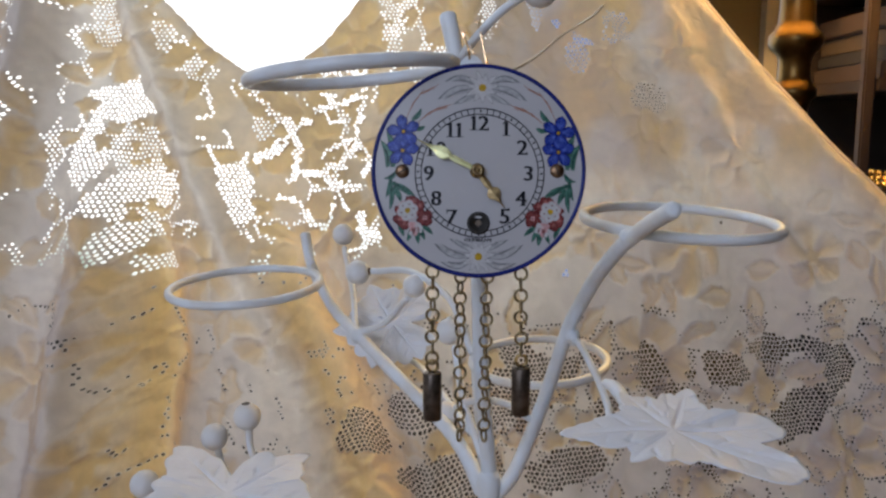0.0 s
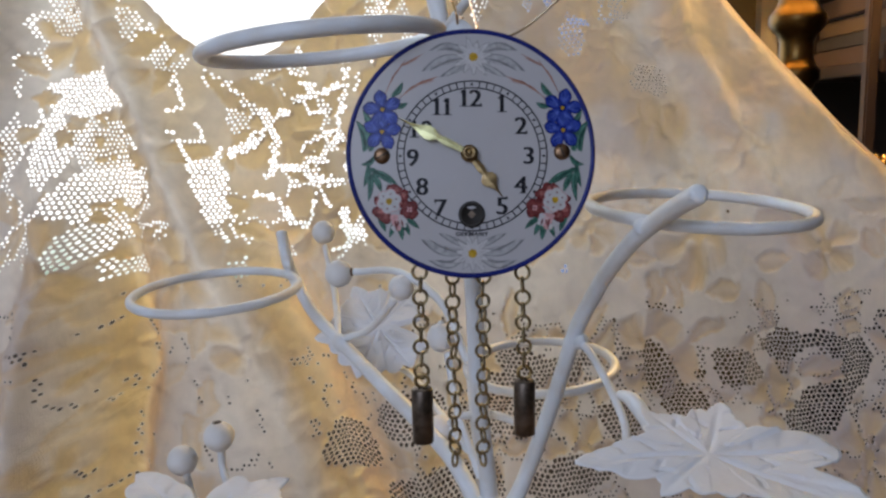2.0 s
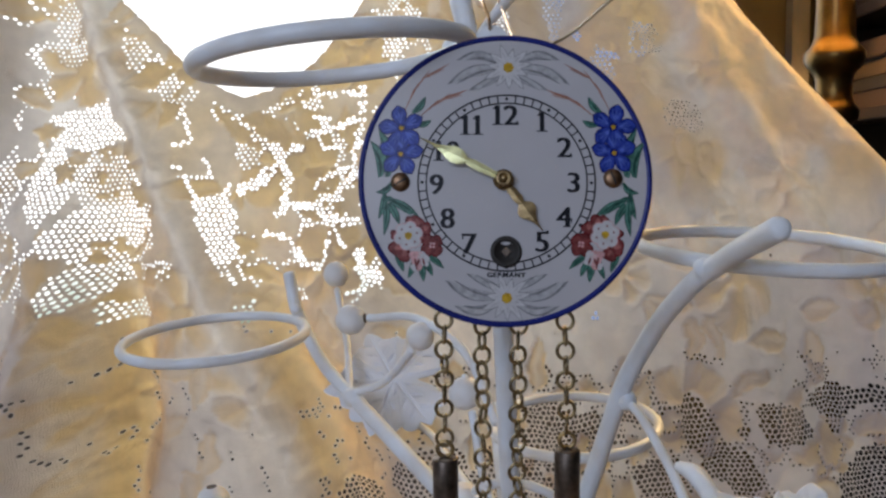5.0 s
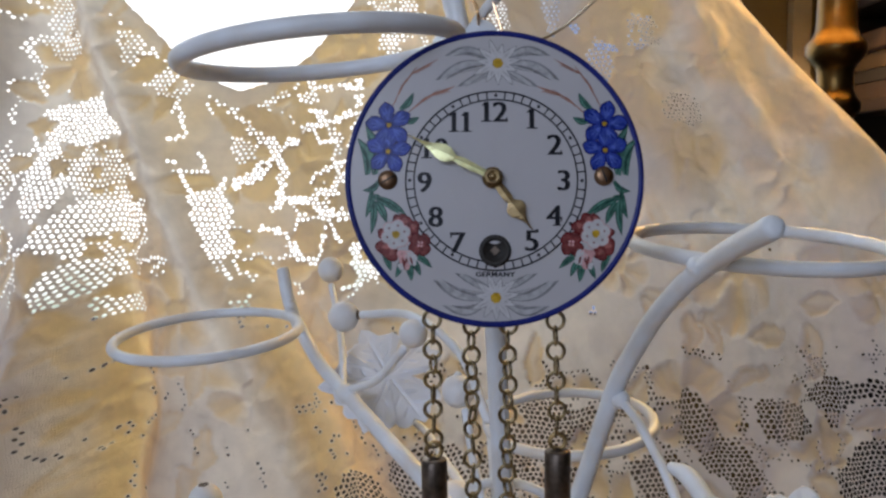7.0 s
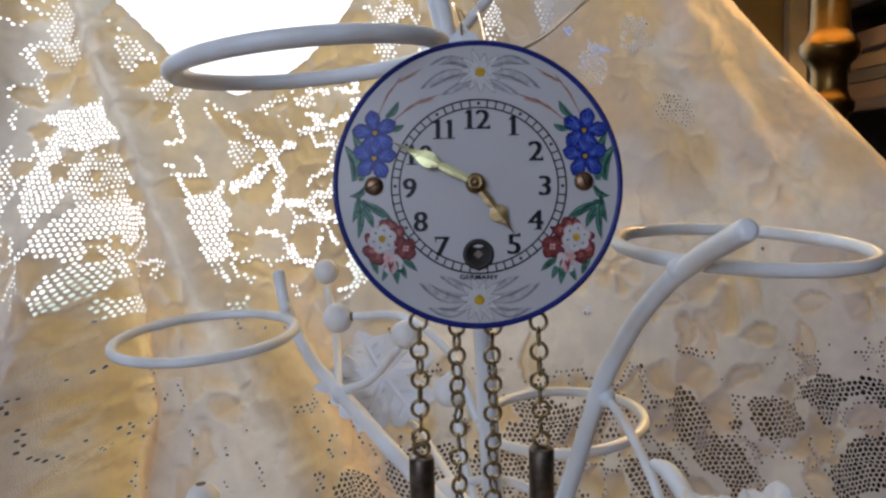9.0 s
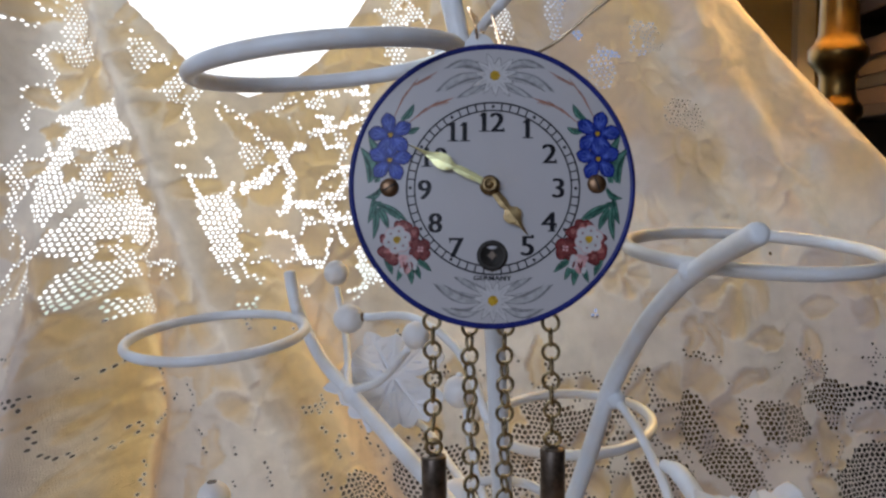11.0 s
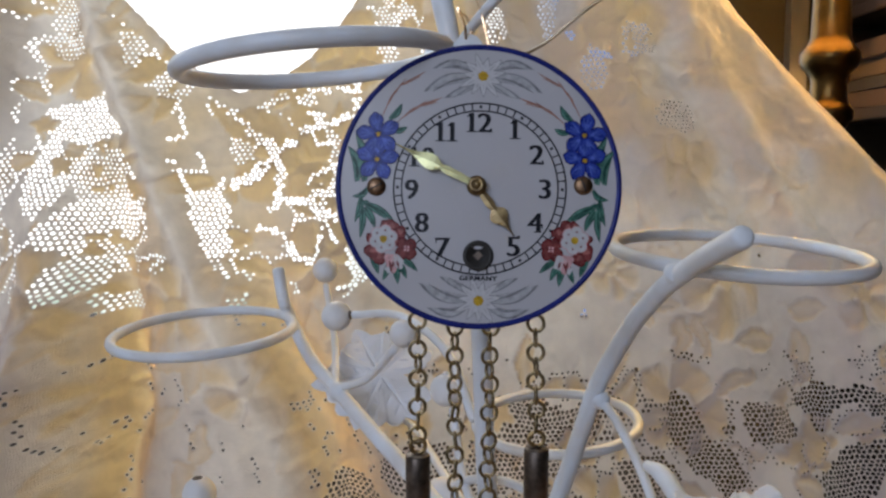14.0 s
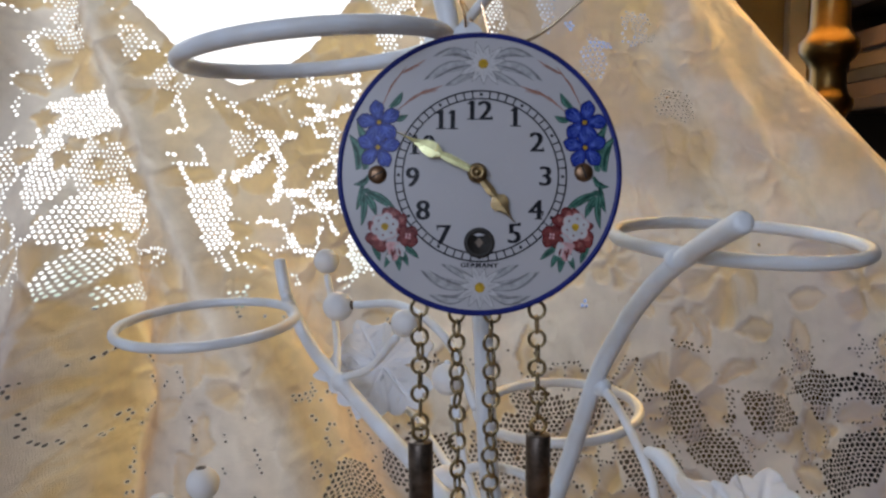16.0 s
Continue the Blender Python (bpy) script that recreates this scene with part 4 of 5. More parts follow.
ROPE = [(0.0, -0.045), (0.136, -0.098), (0.168, -0.112), (0.199, -0.1265), (0.229, -0.145), (0.280, -0.1675), (0.313, -0.1825), (0.347, -0.1985), (0.380, -0.215), (0.418, -0.2286), (0.55, -0.275)]
FOLD_B = [(0.0, -0.252), (0.07, -0.243), (0.16, -0.236), (0.23, -0.232), (0.30, -0.245)]
FOLD_C = [(0.0, -0.31), (0.2, -0.315), (0.293, -0.300), (0.407, -0.280), (0.56, -0.25)]
LOW_FOLD = [(0.0, 0.02), (0.2, -0.045), (0.32, -0.09)]
VALLEY_A = [(0.0, -0.20), (0.16, -0.190), (0.25, -0.200)]
VALLEY_B = [(0.0, -0.02), (0.16, -0.080), (0.27, -0.13)]


def drape(x, z):
    y = 0.588 + 0.36 * (z - 0.2) + 0.14 * np.clip(x, -0.3, 0.3)
    y = y + 0.16 * np.clip(z - 0.3, 0, 1) * np.clip(x / 0.2, 0, 1)
    high = np.clip((z - 0.17) / 0.08, 0.25, 1)
    y = y - high * (ridge(x, z, ROPE, 0.0085, 0.010) + 0.0012 * ridge(x, z, ROPE, 0.009, 1.0) * (value_noise(x * 0.6 + z, z, 190, 91) - 0.5) + ridge(x, z, ROPE, 0.028, 0.010))
    low = np.clip((0.31 - z) / 0.12, 0, 1)
    y = y - ridge(x, z, FOLD_B, 0.017, 0.050) * low
    # the fold's extra bulge lower down is added to shade the cloth beside it
    y = y - ridge(x, z, FOLD_C, 0.018, 0.040) * (1 + 1.2 * np.clip((0.22 - z) / 0.1, 0, 1))
    y = y + ridge(x, z, VALLEY_A, 0.016, 0.045) * low
    y = y + ridge(x, z, VALLEY_B, 0.022, 0.030) * low
    y = y - ridge(x, z, LOW_FOLD, 0.016, 0.022) * low
    y = y - ridge(x, z, [(0.0, 0.10), (0.2, 0.045), (0.4, 0.01), (0.55, 0.02)], 0.026, 0.012)
    y = y - ridge(x, z, [(0.0, 0.27), (0.2, 0.17), (0.4, 0.115), (0.55, 0.10)], 0.026, 0.014)
    y = y - ridge(x, z, [(0.2, 0.27), (0.3, 0.215), (0.42, 0.165), (0.55, 0.12)], 0.014, 0.010)
    y = y + 0.009 * (value_noise(x, z, 16, 3) - 0.5) + 0.0025 * (value_noise(x, z, 45, 4) - 0.5)
    s = right_edge(z) - x
    y = y + 0.035 * np.clip((0.024 - s) / 0.024, 0, 1) ** 2
    return y


# motifs worked into the net: blossoms with petals, leaves round them
blossoms, sprigs = [], []
mot = random.Random(21)
for row_no, gz_ in enumerate(np.arange(0.025, 0.53, 0.072)):
    for gx_ in np.arange(-0.44, 0.48, 0.083):
        x = gx_ + mot.uniform(-0.016, 0.016) + (0.041 if row_no % 2 else 0)
        z = gz_ + mot.uniform(-0.014, 0.014)
        n = mot.choice((5, 6, 6, 7))
        big = 0.005 if -0.17 < x < 0.0 and 0.2 < z < 0.38 else 0.0
        blossoms.append((x, z, mot.uniform(0.021, 0.031) + big, mot.uniform(0, 6.28), n - (1 if big else 0)))
        start = mot.uniform(0, 6.28)
        for k in range(5):
            a = start + 1.2566 * k + mot.uniform(-0.3, 0.3)
            d = mot.uniform(0.034, 0.044)
            sprigs.append((x + d * math.cos(a), z + d * math.sin(a), mot.uniform(0.011, 0.018), mot.uniform(0.005, 0.008), a + mot.uniform(-1.1, 1.1)))


def zone(x, z, spots):
    out = np.zeros_like(x)
    for cx, cz, rx, rz, g in spots:
        out = np.maximum(out, g * np.exp(-((x - cx) / rx) ** 2 - ((z - cz) / rz) ** 2))
    return out


NET = ((-0.223, 0.336, 0.030, 0.014, 1.3), (-0.240, 0.303, 0.011, 0.024, 1.3), (-0.214, 0.274, 0.024, 0.015, 1.3), (-0.220, 0.245, 0.013, 0.013, 1.2), (-0.1487, 0.280, 0.0135, 0.0155, 1.5), (-0.141, 0.262, 0.008, 0.010, 1.2), (-0.190, 0.284, 0.010, 0.010, 1.0), (-0.185, 0.305, 0.008, 0.008, 0.9),
       (0.054, 0.156, 0.037, 0.016, 1.2), (0.099, 0.161, 0.009, 0.008, 1.1), (0.198, 0.150, 0.026, 0.012, 1.2), (0.236, 0.164, 0.030, 0.010, 1.2), (0.278, 0.146, 0.020, 0.020, 1.2), (0.248, 0.118, 0.025, 0.014, 1.2), (0.143, 0.158, 0.010, 0.016, 1.0), (0.165, 0.129, 0.017, 0.013, 1.1), (0.119, 0.125, 0.020, 0.016, 1.1), (0.085, 0.095, 0.03, 0.014, 1.1), (0.19, 0.100, 0.03, 0.012, 1.1), (-0.019, 0.136, 0.022, 0.016, 1.2), (0.020, 0.125, 0.020, 0.013, 1.1), (-0.055, 0.112, 0.020, 0.016, 1.1), (0.0, 0.090, 0.03, 0.016, 1.1))
# thinner ground with small eyes
THIN = ((-0.264, 0.30, 0.006, 0.05, 0.8), (-0.236, 0.398, 0.016, 0.022, 1.2), (-0.200, 0.385, 0.011, 0.022, 0.9), (-0.1757, 0.3588, 0.015, 0.010, 1.1), (0.067, 0.413, 0.006, 0.020, 1.4), (0.030, 0.405, 0.008, 0.018, 1.1), (-0.040, 0.395, 0.010, 0.035, 1.1), (-0.015, 0.360, 0.012, 0.03, 0.9), (0.128, 0.397, 0.013, 0.014, 1.3), (0.150, 0.342, 0.016, 0.013, 1.3), (0.097, 0.375, 0.008, 0.018, 1.2), (-0.209, 0.303, 0.020, 0.017, 1.3), (-0.112, 0.352, 0.014, 0.006, 1.0), (-0.130, 0.316, 0.010, 0.010, 0.8), (-0.200, 0.225, 0.020, 0.010, 0.9), (-0.130, 0.222, 0.012, 0.012, 0.8))
# close worked flowers that lie in the open net
PLUG = ((-0.247, 0.3326, 0.0075, 0.0052), (-0.232, 0.3101, 0.0082, 0.0066), (-0.1800, 0.2922, 0.0110, 0.0085), (-0.2093, 0.2640, 0.0092, 0.0066), (0.222, 0.136, 0.017, 0.012), (0.262, 0.146, 0.008, 0.007), (0.074, 0.141, 0.012, 0.009), (0.030, 0.160, 0.008, 0.008), (0.000, 0.114, 0.012, 0.009), (0.140, 0.109, 0.014, 0.010))
EYES = []


def chain_of_eyes(line, width):
    """A line of small openings along the edge of a worked petal."""
    EYES.append(([p[0] for p in line], [p[1] for p in line], width))


chain_of_eyes([(-0.1144, 0.3230), (-0.1107, 0.3141), (-0.1180, 0.3061), (-0.1220, 0.3002), (-0.1322, 0.2968)], 0.0034)
chain_of_eyes([(-0.1108, 0.3159), (-0.1059, 0.3223), (-0.0993, 0.3247)], 0.0022)
chain_of_eyes([(-0.1105, 0.3095), (-0.1046, 0.3052), (-0.1083, 0.2983), (-0.1063, 0.2913), (-0.1024, 0.2878), (-0.1114, 0.2827)], 0.0026)
chain_of_eyes([(-0.1024, 0.2878), (-0.0906, 0.2876), (-0.0832, 0.2920), (-0.0720, 0.2925)], 0.0025)
chain_of_eyes([(-0.0895, 0.2998), (-0.0846, 0.3043), (-0.0764, 0.3102), (-0.0695, 0.3120)], 0.0018)
chain_of_eyes([(-0.0930, 0.3338), (-0.0757, 0.3382), (-0.0687, 0.3419), (-0.0622, 0.3408)], 0.0022)
chain_of_eyes([(-0.0899, 0.3433), (-0.0822, 0.3419)], 0.002)
chain_of_eyes([(-0.0798, 0.3560), (-0.0710, 0.3580), (-0.0582, 0.3565)], 0.0017)
chain_of_eyes([(-0.0859, 0.3302), (-0.0822, 0.3247), (-0.0745, 0.3257)], 0.0016)
chain_of_eyes([(-0.1707, 0.3469), (-0.1652, 0.3338), (-0.1631, 0.3296), (-0.1724, 0.3239)], 0.0016)
chain_of_eyes([(-0.1668, 0.3078), (-0.1610, 0.2986), (-0.1549, 0.2902)], 0.0016)
chain_of_eyes([(-0.1573, 0.3180), (-0.1508, 0.3093)], 0.0016)
chain_of_eyes([(-0.1419, 0.3005), (-0.1500, 0.2880)], 0.002)
chain_of_eyes([(-0.1742, 0.3090), (-0.1695, 0.3129)], 0.0018)
chain_of_eyes([(-0.0838, 0.2838), (-0.0802, 0.2711), (-0.0810, 0.2548), (-0.0856, 0.2510), (-0.0943, 0.2527), (-0.0984, 0.2617), (-0.1011, 0.2670), (-0.1194, 0.2719)], 0.0021)
chain_of_eyes([(-0.0781, 0.2837), (-0.0733, 0.2710), (-0.0676, 0.2619)], 0.0018)
chain_of_eyes([(-0.0779, 0.2803), (-0.0699, 0.2772), (-0.0581, 0.2780)], 0.0018)
chain_of_eyes([(-0.0594, 0.2580), (-0.0564, 0.2474), (-0.0477, 0.2450), (-0.0571, 0.2384), (-0.0646, 0.2385)], 0.0034)
chain_of_eyes([(-0.0605, 0.3602), (-0.0602, 0.3361), (-0.0646, 0.3204), (-0.0654, 0.3048), (-0.0746, 0.2953)], 0.0026)
chain_of_eyes([(-0.0636, 0.3106), (-0.0536, 0.2962), (-0.0591, 0.2855)], 0.0024)


def eyes(x, z):
    """1 on the lines of openings, 0 elsewhere."""
    out = np.zeros_like(x)
    for xs, zs, w in EYES:
        for x0, z0, x1, z1 in zip(xs, zs, xs[1:], zs[1:]):
            dx, dz = x1 - x0, z1 - z0
            t = np.clip(((x - x0) * dx + (z - z0) * dz) / (dx * dx + dz * dz), 0, 1)
            out = np.maximum(out, np.hypot(x - x0 - t * dx, z - z0 - t * dz) < w)
    return out


def lace_pattern(x, z):
    """For each place: how much of its cell is open, the height of the raised work, how thick the cloth is, with painted
    gold light added.
    """
    dome, line, halo = np.zeros_like(x), np.zeros_like(x), np.zeros_like(x)
    x0, z0 = x, z
    x = x0 + 0.011 * (value_noise(x0, z0, 34, 41) - 0.5) + 0.004 * (value_noise(x0, z0, 110, 43) - 0.5)
    z = z0 + 0.011 * (value_noise(x0, z0, 34, 42) - 0.5) + 0.004 * (value_noise(x0, z0, 110, 44) - 0.5)
    for cx, cz, r, turn, n in blossoms:
        near = (abs(x - cx) < r * 1.4) & (abs(z - cz) < r * 1.4)
        if not near.any():
            continue
        dx, dz = x[near] - cx, z[near] - cz
        d, a = np.hypot(dx, dz), np.arctan2(dz, dx) + turn
        lobe = r * (0.70 + 0.30 * np.abs(np.cos(n * a / 2)) ** 0.7)
        q = d / lobe
        inside = q < 1
        bulge = np.where(inside, np.sqrt(np.clip(1 - q * q, 0, 1)) * (0.55 + 0.45 * np.cos(n * a)) + 0.25, 0)
        bulge = np.where(d < r * 0.22, 1.1, bulge)
        seam = inside & (np.cos(n * a) < -0.84) & (d > r * 0.34)
        heart = abs(d - r * 0.28) < 0.0013
        bulge = bulge + 0.10 * inside * np.cos(a * n * 5)
        dome[near] = np.maximum(dome[near], bulge)
        line[near] = np.maximum(line[near], (seam | heart) * 1.0)
        halo[near] = np.maximum(halo[near], ((d >= lobe) & (d < lobe + 0.0042)) * 1.0)
    for cx, cz, l, w, a in sprigs:
        near = (abs(x - cx) < l * 1.3) & (abs(z - cz) < l * 1.3)
        if not near.any():
            continue
        dx, dz = x[near] - cx, z[near] - cz
        u, v = dx * math.cos(a) + dz * math.sin(a), -dx * math.sin(a) + dz * math.cos(a)
        edge = w * np.clip(1 - (u / l) ** 2, 0, 1)
        inside = abs(v) < edge
        bulge = np.where(inside, 0.35 + 0.45 * np.clip(abs(v) / (edge + 1e-6), 0, 1), 0)
        taken = dome[near] > 0
        dome[near] = np.where(taken, dome[near], bulge)
        halo[near] = np.maximum(halo[near], (~inside & (abs(v) < edge + 0.0028) & (abs(u) < l)) * 0.9)
    solid = dome > 0
    x, z = x0, z0
    net, thin = zone(x, z, NET), zone(x, z, THIN)
    plug = np.zeros_like(x)
    for cx, cz, rx, rz in PLUG:
        a = np.arctan2((z - cz) / rz, (x - cx) / rx)
        plug = np.maximum(plug, np.hypot((x - cx) / rx, (z - cz) / rz) < 1 + 0.22 * np.cos(5 * a + cx * 900))
    plug = np.maximum(plug, (thin > 0.9) & (x < -0.19) & (z < 0.33))
    dome = np.where((net > 0.45) & (plug < 0.5), 0.0, np.maximum(dome, 0.7 * plug))
    solid = plug > 0.5
    field = net + (0.42 + 0.55 * np.clip(x * 20, 0, 1)) * (value_noise(x, z, 60, 11) - 0.5)
    hole = np.where((field > 0.45) & ~solid, 0.64 + 0.08 * np.clip(x * 12, 0, 1) - 0.10 * np.clip((-0.18 - x) / 0.02, 0, 1) * np.clip((0.31 - z) / 0.04, 0, 1), 0.0)
    mesh = (thin + 0.5 * (value_noise(x, z, 70, 71) - 0.5) > 0.5) & (value_noise(x, z, 260, 77) > 0.22)
    hole = np.where((hole == 0) & mesh, 0.30 + 0.32 * value_noise(x, z, 90, 72) - 0.08 * np.clip(x * 20, 0, 1), hole)
    hole = np.where((hole == 0) & (eyes(x, z) > 0.5) & (value_noise(x, z, 300, 78) > 0.16), 0.52 + 0.36 * value_noise(x, z, 150, 13), hole)
    worked = np.clip((0.02 - x) / 0.03, 0, 1) * np.clip((z - 0.215) / 0.03, 0, 1)
    hole = np.where((hole == 0) & (halo > 0.5) & (worked > 0.5) & (value_noise(x, z, 55, 14) > 0.33), 0.26 + 0.42 * value_noise(x, z, 120, 16), hole)
    hole = np.where((hole == 0) & ((line > 0.5) | (halo > 0.5)) & (x > 0.02) & (z < 0.195) & (value_noise(x, z, 40, 79) > 0.40), 0.30 + 0.34 * value_noise(x, z, 130, 80), hole)
    pin = ((abs(value_noise(x, z, 24, 12) - 0.5) < 0.026) | (abs(value_noise(x, z, 34, 17) - 0.42) < 0.020) | ((abs(value_noise(x, z, 52, 19) - 0.5) < 0.035) & (value_noise(x, z, 15, 20) > 0.5))) & (value_noise(x, z, 22, 86) > 0.34) & (z < np.where(x > -0.01, 0.195, 0.215))
    hole = np.where((hole == 0) & pin & (value_noise(x, z, 200, 85) > 0.42), 0.34 + 0.24 * value_noise(x, z, 90, 18), hole)
    shut = (abs(across(x, z, ROPE)) < 0.0105 + 0.003 * (value_noise(x, z, 60, 75) - 0.5)) | (abs(right_edge(z) - x) < 0.012) | (top_edge(x) - z < 0.012)
    hole = np.where(shut, 0.0, hole)
    calm = 1 - 0.65 * np.clip((x - 0.03) / 0.06, 0, 1) * np.clip((z - 0.20) / 0.06, 0, 1)
    dome = dome * calm * np.where(z < 0.25, 1 - 0.15 * np.clip(-x / 0.05, 0, 1), 1)
    raised = dome * (0.0024 + 0.0020 * np.clip(x * 12, 0, 1) * np.clip((0.30 - z) / 0.06, 0, 1)) - line * 0.0010 + 0.0010 * (value_noise(x, z, 150, 15) - 0.5) + 0.0016 * (value_noise(x, z, 62, 92) - 0.5) * (1 - 0.8 * np.clip(x / 0.05, 0, 1) * np.clip((z - 0.22) / 0.05, 0, 1))
    low = np.clip((0.31 - z) / 0.12, 0, 1)
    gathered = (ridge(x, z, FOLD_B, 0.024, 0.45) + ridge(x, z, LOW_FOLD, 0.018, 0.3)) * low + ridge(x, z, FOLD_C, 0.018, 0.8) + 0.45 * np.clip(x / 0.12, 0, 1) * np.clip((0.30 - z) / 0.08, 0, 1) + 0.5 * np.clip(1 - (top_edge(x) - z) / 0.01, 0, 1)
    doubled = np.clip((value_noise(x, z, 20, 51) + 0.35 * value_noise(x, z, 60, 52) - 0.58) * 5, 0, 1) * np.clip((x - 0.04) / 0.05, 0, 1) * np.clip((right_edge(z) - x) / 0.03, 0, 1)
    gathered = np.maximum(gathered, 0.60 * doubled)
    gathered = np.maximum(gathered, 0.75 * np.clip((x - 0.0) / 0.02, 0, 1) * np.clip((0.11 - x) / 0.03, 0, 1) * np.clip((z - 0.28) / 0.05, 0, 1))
    # gold backlight in the fold valleys, painted by way of the thickness
    valley_gold = (ridge(x, z, VALLEY_A, 0.024, 0.95) + ridge(x, z, VALLEY_B, 0.030, 1.0)) * low
    gathered = np.maximum(gathered, 0.22 * low * np.clip((0.02 - x) / 0.04, 0, 1) * np.clip(1 - valley_gold, 0, 1))
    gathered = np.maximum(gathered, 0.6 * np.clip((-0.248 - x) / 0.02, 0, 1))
    # gold backlight in the close centre and the lit rope's paleness are put into colour
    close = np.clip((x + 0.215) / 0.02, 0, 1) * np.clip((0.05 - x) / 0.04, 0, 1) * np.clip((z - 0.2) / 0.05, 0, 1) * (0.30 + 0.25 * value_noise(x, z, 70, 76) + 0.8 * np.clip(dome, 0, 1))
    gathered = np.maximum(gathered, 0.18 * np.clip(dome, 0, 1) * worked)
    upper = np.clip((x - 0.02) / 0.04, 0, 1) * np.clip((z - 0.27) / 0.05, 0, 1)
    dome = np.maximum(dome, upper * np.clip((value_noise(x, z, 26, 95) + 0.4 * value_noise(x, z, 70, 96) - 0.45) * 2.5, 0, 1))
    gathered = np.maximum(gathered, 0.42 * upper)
    # the lamp's gold glow along the slanting edge, painted into the cloth
    lamp_glow = np.clip(1 - (right_edge(z) - x) / 0.045, 0, 1) * np.clip((z - 0.18) / 0.05, 0, 1)
    gathered = gathered * (1 - lamp_glow)
    dome = np.maximum(np.maximum(dome, valley_gold), np.maximum(close, 1.2 * lamp_glow)) * (1 - ridge(x, z, ROPE, 0.010, 0.9))
    return hole, raised, np.clip(dome * 1.3, 0, 1), np.clip(gathered, 0, 1)


def build_lace():
    dx, dz = PIT, PIT * math.sqrt(3) / 2
    cols, rows = int((GX1 - GX0) / dx), int((GZ1 - GZ0) / dz)
    jj, ii = np.meshgrid(np.arange(rows), np.arange(cols), indexing="ij")
    cx = (GX0 + dx * (ii + 0.5 * (jj % 2))).ravel()
    cz = (GZ0 + dz * jj).ravel()
    keep = (cz < top_edge(cx) + PIT * 0.3) & (cx < right_edge(cz) + PIT * 0.3)
    cx, cz = cx[keep], cz[keep]
    hole, raised, thick, gath = lace_pattern(cx, cz)
    jit = np.random.RandomState(5)
    hole = np.where(hole > 0, np.clip(hole * (1 + 0.22 * (jit.rand(len(hole)) - 0.5)), 0.2, 0.90), 0)
    ang = np.array([math.pi / 6 + k * math.pi / 3 for k in range(6)])
    rad = PIT / math.sqrt(3)
    corner_x = cx[:, None] + rad * np.cos(ang)
    corner_z = cz[:, None] + rad * np.sin(ang)
    key = np.stack([np.round(corner_x / (dx / 4)).astype(int), np.round(corner_z / (rad / 4)).astype(int)], -1).reshape(-1, 2)
    uniq, first, inv = np.unique(key, axis=0, return_index=True, return_inverse=True)
    inv = inv.reshape(-1, 6)
    ux, uz = corner_x.ravel()[first], corner_z.ravel()[first]
    _, uraise, uthick, ugath = lace_pattern(ux, uz)
    # cells cut by an outline end in it
    uz = np.minimum(uz, top_edge(ux))
    ux = np.minimum(ux, right_edge(uz))

    def placed(x, z, up):
        # the weave is never quite straight
        near_cut = np.clip(np.minimum(top_edge(x) - z, right_edge(z) - x) / 0.02, 0, 1)
        wx = x + near_cut * (0.003 * (value_noise(x, z, 25, 30) - 0.5) + 0.0030 * (value_noise(x, z, 70, 31) - 0.5) + 0.0016 * (value_noise(x, z, 240, 33) - 0.5))
        wz = z + near_cut * (0.003 * (value_noise(x, z, 25, 35) - 0.5) + 0.0030 * (value_noise(x, z, 70, 32) - 0.5) + 0.0016 * (value_noise(x, z, 240, 34) - 0.5))
        return np.stack([wx, drape(x, z) - up, wz], -1).reshape(-1, 3)

    closed = hole == 0
    verts = placed(ux, uz, uraise)
    mz = np.minimum(cz[closed], top_edge(cx[closed]))
    mids = placed(np.minimum(cx[closed], right_edge(mz)), mz, raised[closed])
    base, base2 = len(verts), len(verts) + int(closed.sum())
    faces = []
    for n, q in enumerate(inv[closed].tolist()):
        m = base + n
        for k in range(6):
            faces.append((m, q[(k + 1) % 6], q[k]))
    oh = hole[~closed]
    ix = cx[~closed][:, None] + rad * np.cos(ang) * oh[:, None]
    iz = cz[~closed][:, None] + rad * np.sin(ang) * oh[:, None]
    inner = placed(ix, iz, 0.0 * ix)
    for n, q in enumerate(inv[~closed].tolist()):
        m = base2 + 6 * n
        for k in range(6):
            k2 = (k + 1) % 6
            faces.append((q[k], m + k, m + k2, q[k2]))
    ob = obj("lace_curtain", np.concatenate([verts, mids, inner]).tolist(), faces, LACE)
    gin = np.repeat(gath[~closed], 6)
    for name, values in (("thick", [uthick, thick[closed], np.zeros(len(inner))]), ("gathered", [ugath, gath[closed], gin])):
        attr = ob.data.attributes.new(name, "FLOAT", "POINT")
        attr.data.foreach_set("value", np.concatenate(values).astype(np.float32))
    return tagged(ob, "cream cotton lace cloth draped in folds before the window", "lace curtain")


lace = build_lace()
# rolled hem along the slanting edge
hem = []
for z in np.linspace(0.03, 0.55, 70):
    x = float(right_edge(z))
    hem.append((x, float(drape(np.array([x]), np.array([z]))[0]), z))
rod("hem", hem, 0.003, HEM, lace, 0, 10)


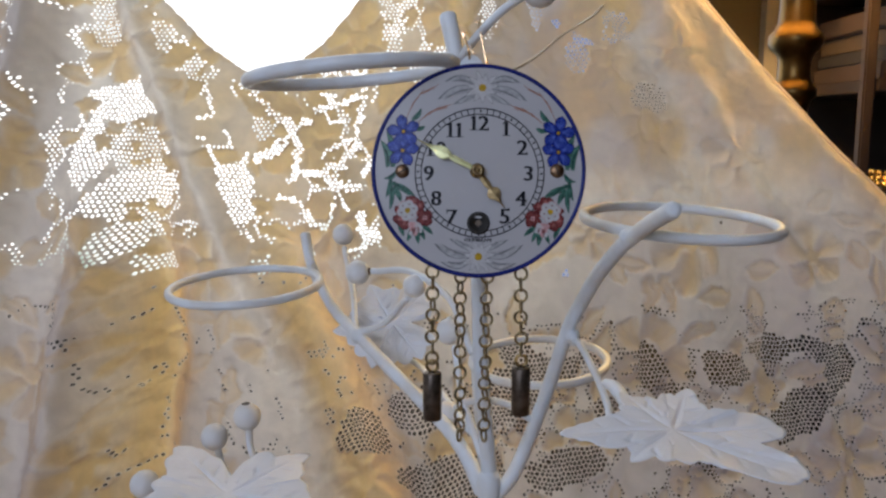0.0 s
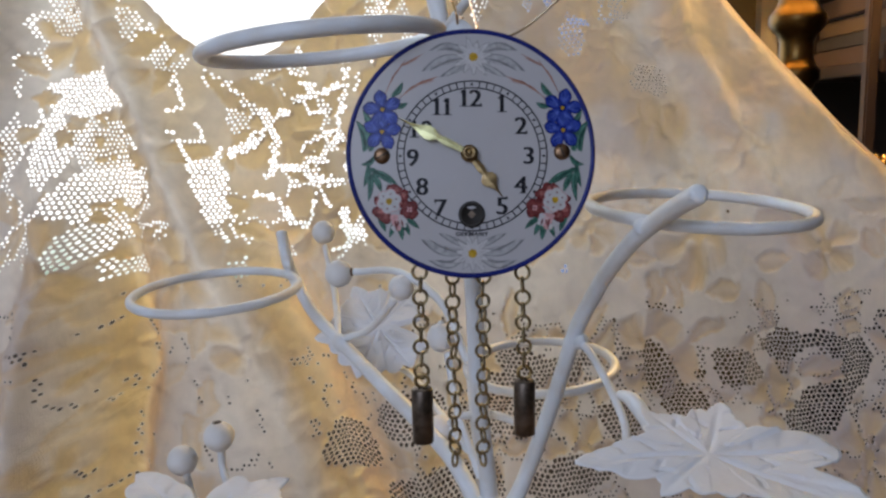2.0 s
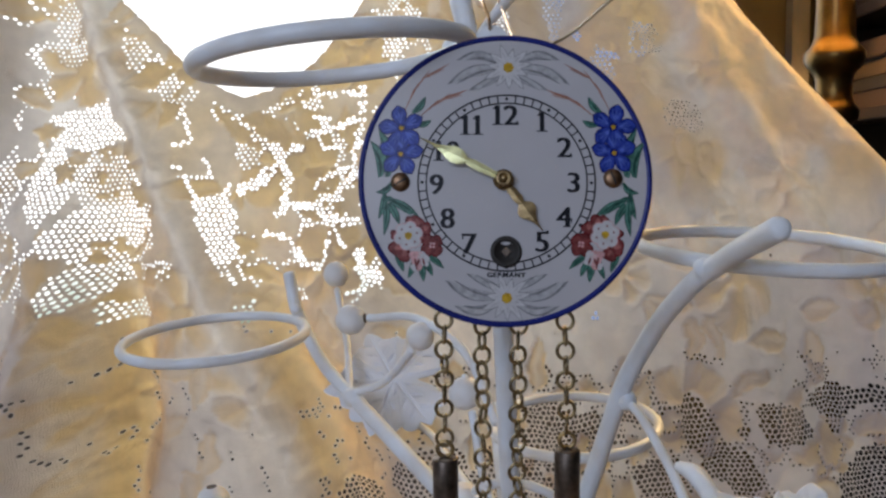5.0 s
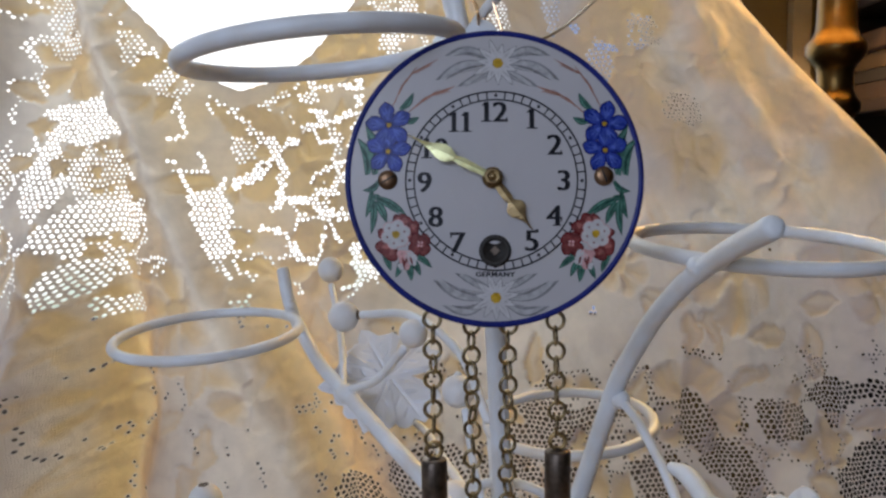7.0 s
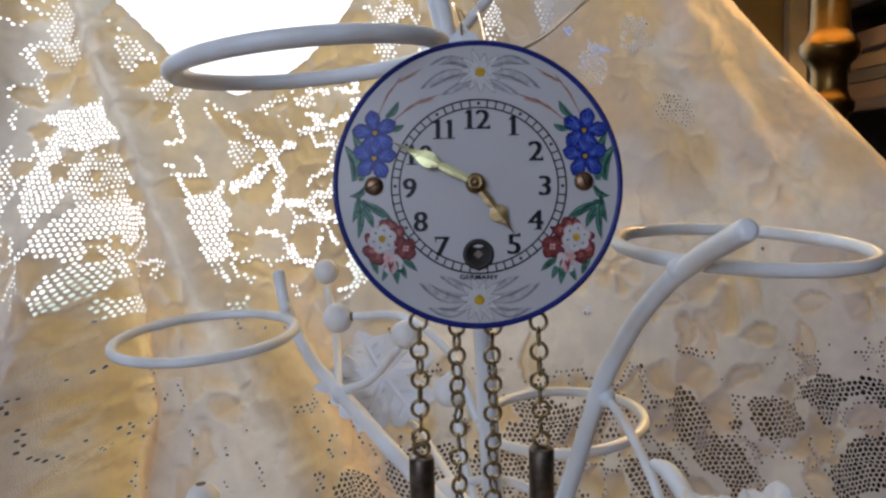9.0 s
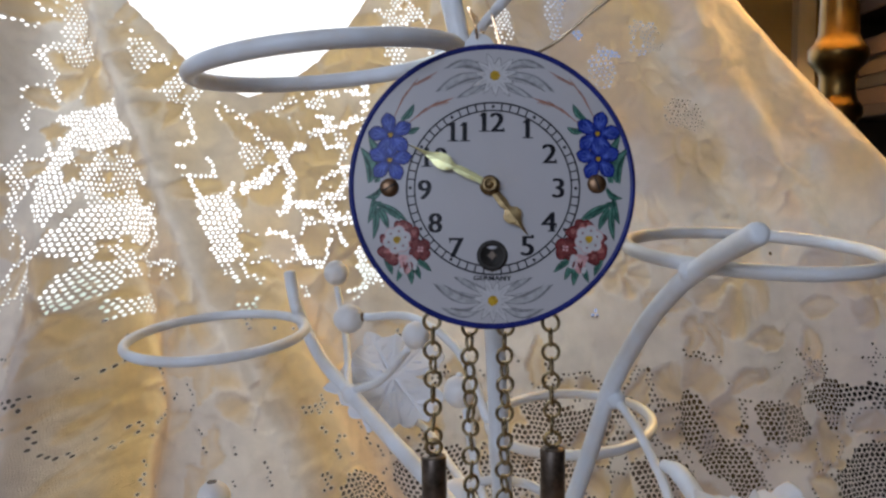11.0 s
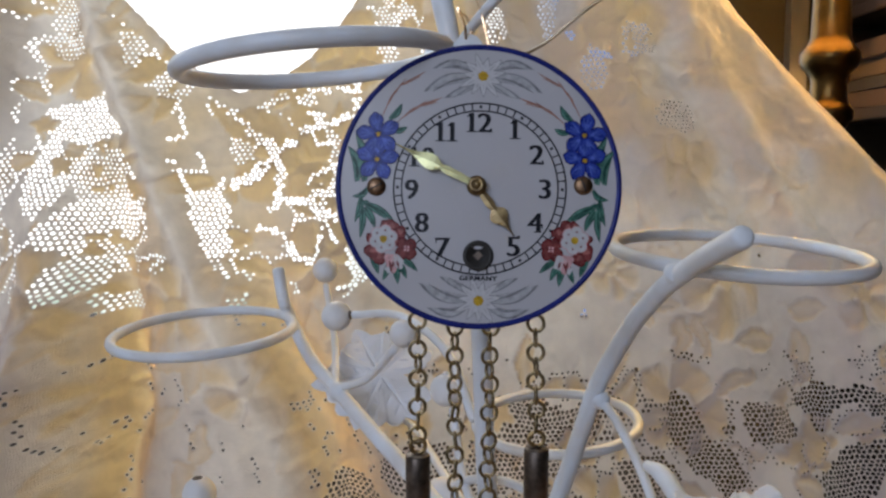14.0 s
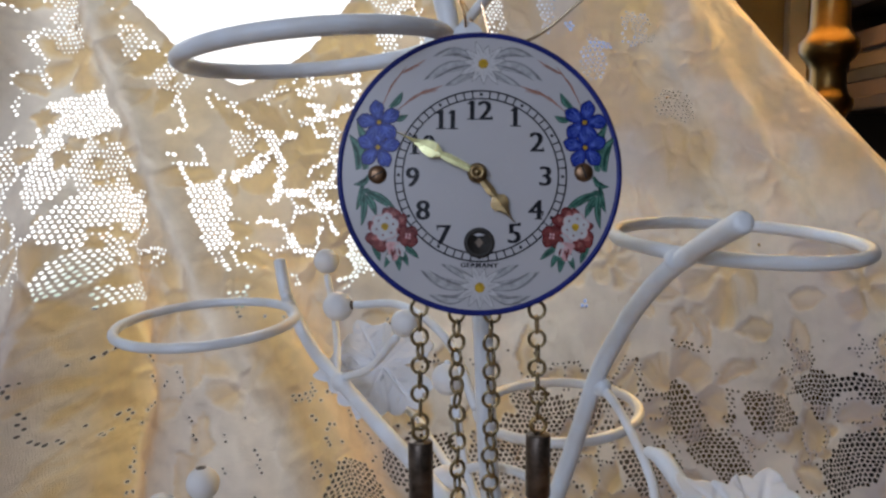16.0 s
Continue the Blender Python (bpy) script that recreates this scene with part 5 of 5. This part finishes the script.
# ---- brass lamp and dark shelves behind ----
brass_lamp = holder("table_lamp", (0.343, 0.87, ZF), "tall banded brass column lamp glowing warm on top", "lamp")
H = -ZF
obj("column", *lathe([(0.01, 0.0), (0.12, 0.0), (0.12, 0.02), (0.05, 0.05), (0.017, 0.10), (0.0150, H + 0.330), (0.0155, H + 0.340), (0.0185, H + 0.347), (0.0220, H + 0.351), (0.0225, H + 0.358), (0.0185, H + 0.363), (0.0160, H + 0.370), (0.0155, H + 0.385), (0.0175, H + 0.391), (0.0225, H + 0.396), (0.0260, H + 0.402), (0.0260, H + 0.410), (0.0205, H + 0.416), (0.0175, H + 0.424), (0.0165, H + 0.450), (0.0165, H + 0.50), (0.010, H + 0.51), (0.009, H + 0.56), (0.007, H + 0.562)], 48), LAMP_BRASS, brass_lamp)
sv, sf = lathe([(0.165, H + 0.514), (0.11, H + 0.740)], 40)
obj("shade", sv, sf[:-2], SHADE, brass_lamp)
cab = holder("shelf_cabinet", (0.572, 1.07, ZF), "dark wooden open shelves with dark books lying flat", "cabinet")
for y in (-0.118, 0.095):
    slab("post", (-0.119, y, 0), (-0.106, y + 0.013, H + 0.75), WOOD_DARK, cab, 0.002)
slab("side_panel", (0.40, -0.12, 0), (0.42, 0.12, H + 0.75), WOOD_DARK, cab, 0.002)
slab("back_panel", (-0.105, 0.105, 0), (0.40, 0.12, H + 0.75), WOOD_DARK, cab)
for h in (0.12, 0.24, 0.36, 0.48, 0.60, 0.735):
    slab("shelf", (-0.105, -0.12, H + h), (0.40, 0.105, H + h + 0.014), WOOD_DARK, cab, 0.0015)
BOOKS = [mat("book_cloth_brown", (0.026, 0.012, 0.006), 0.7, 0, 0.3, 30), mat("book_cloth_dark", (0.010, 0.007, 0.006), 0.7, 0, 0.3, 30), mat("book_cloth_tan", (0.042, 0.024, 0.011), 0.7, 0, 0.3, 30)]
bk = random.Random(9)
for h in (0.36, 0.48, 0.60):
    z = h + 0.014
    for k in range(4):
        t = bk.uniform(0.016, 0.026)
        x0, w = 0.470 + bk.uniform(0, 0.03), bk.uniform(0.15, 0.20)
        ob = slab("book", (x0, 0.955 + bk.uniform(0, 0.02), z), (x0 + w, 1.15, z + t), BOOKS[(k + int(h * 100)) % 3], None, 0.002)
        tagged(ob, "old cloth-bound book lying flat on a dark shelf", "book", "books on the shelves")
        z += t

# gold bead string heaped on the lowest open shelf
GOLD_BEAD = mat("gold_bead", (0.85, 0.58, 0.18), 0.16, 1.0, 0.15, 200)
string = holder("bead_string", (0.470, 0.955, 0.254), "string of small shiny gold beads heaped on a shelf", "beads")
bead_v, bead_f = lathe([(0.0004, -0.0040), (0.0022, -0.0034), (0.0036, -0.0018), (0.0041, 0.0), (0.0036, 0.0018), (0.0022, 0.0034), (0.0004, 0.0040)], 14)
bead_mesh = bpy.data.meshes.new("gold_bead")
bead_mesh.from_pydata(bead_v, [], bead_f)
bead_mesh.materials.append(GOLD_BEAD)
bead_mesh.shade_smooth()
for k in range(46):
    row, s = divmod(k, 16)
    ob = new("gold_bead", bead_mesh)
    ob.parent = string
    ob.location = (s * 0.0086 + (0.004 if row % 2 else 0), row * 0.007 + 0.003 * math.sin(s * 0.9), 0.0041 + row * 0.0062 + 0.001 * math.sin(s * 1.7))
    ob.rotation_euler = (0.3 * s, 0.5 * row, 0.2 * k)
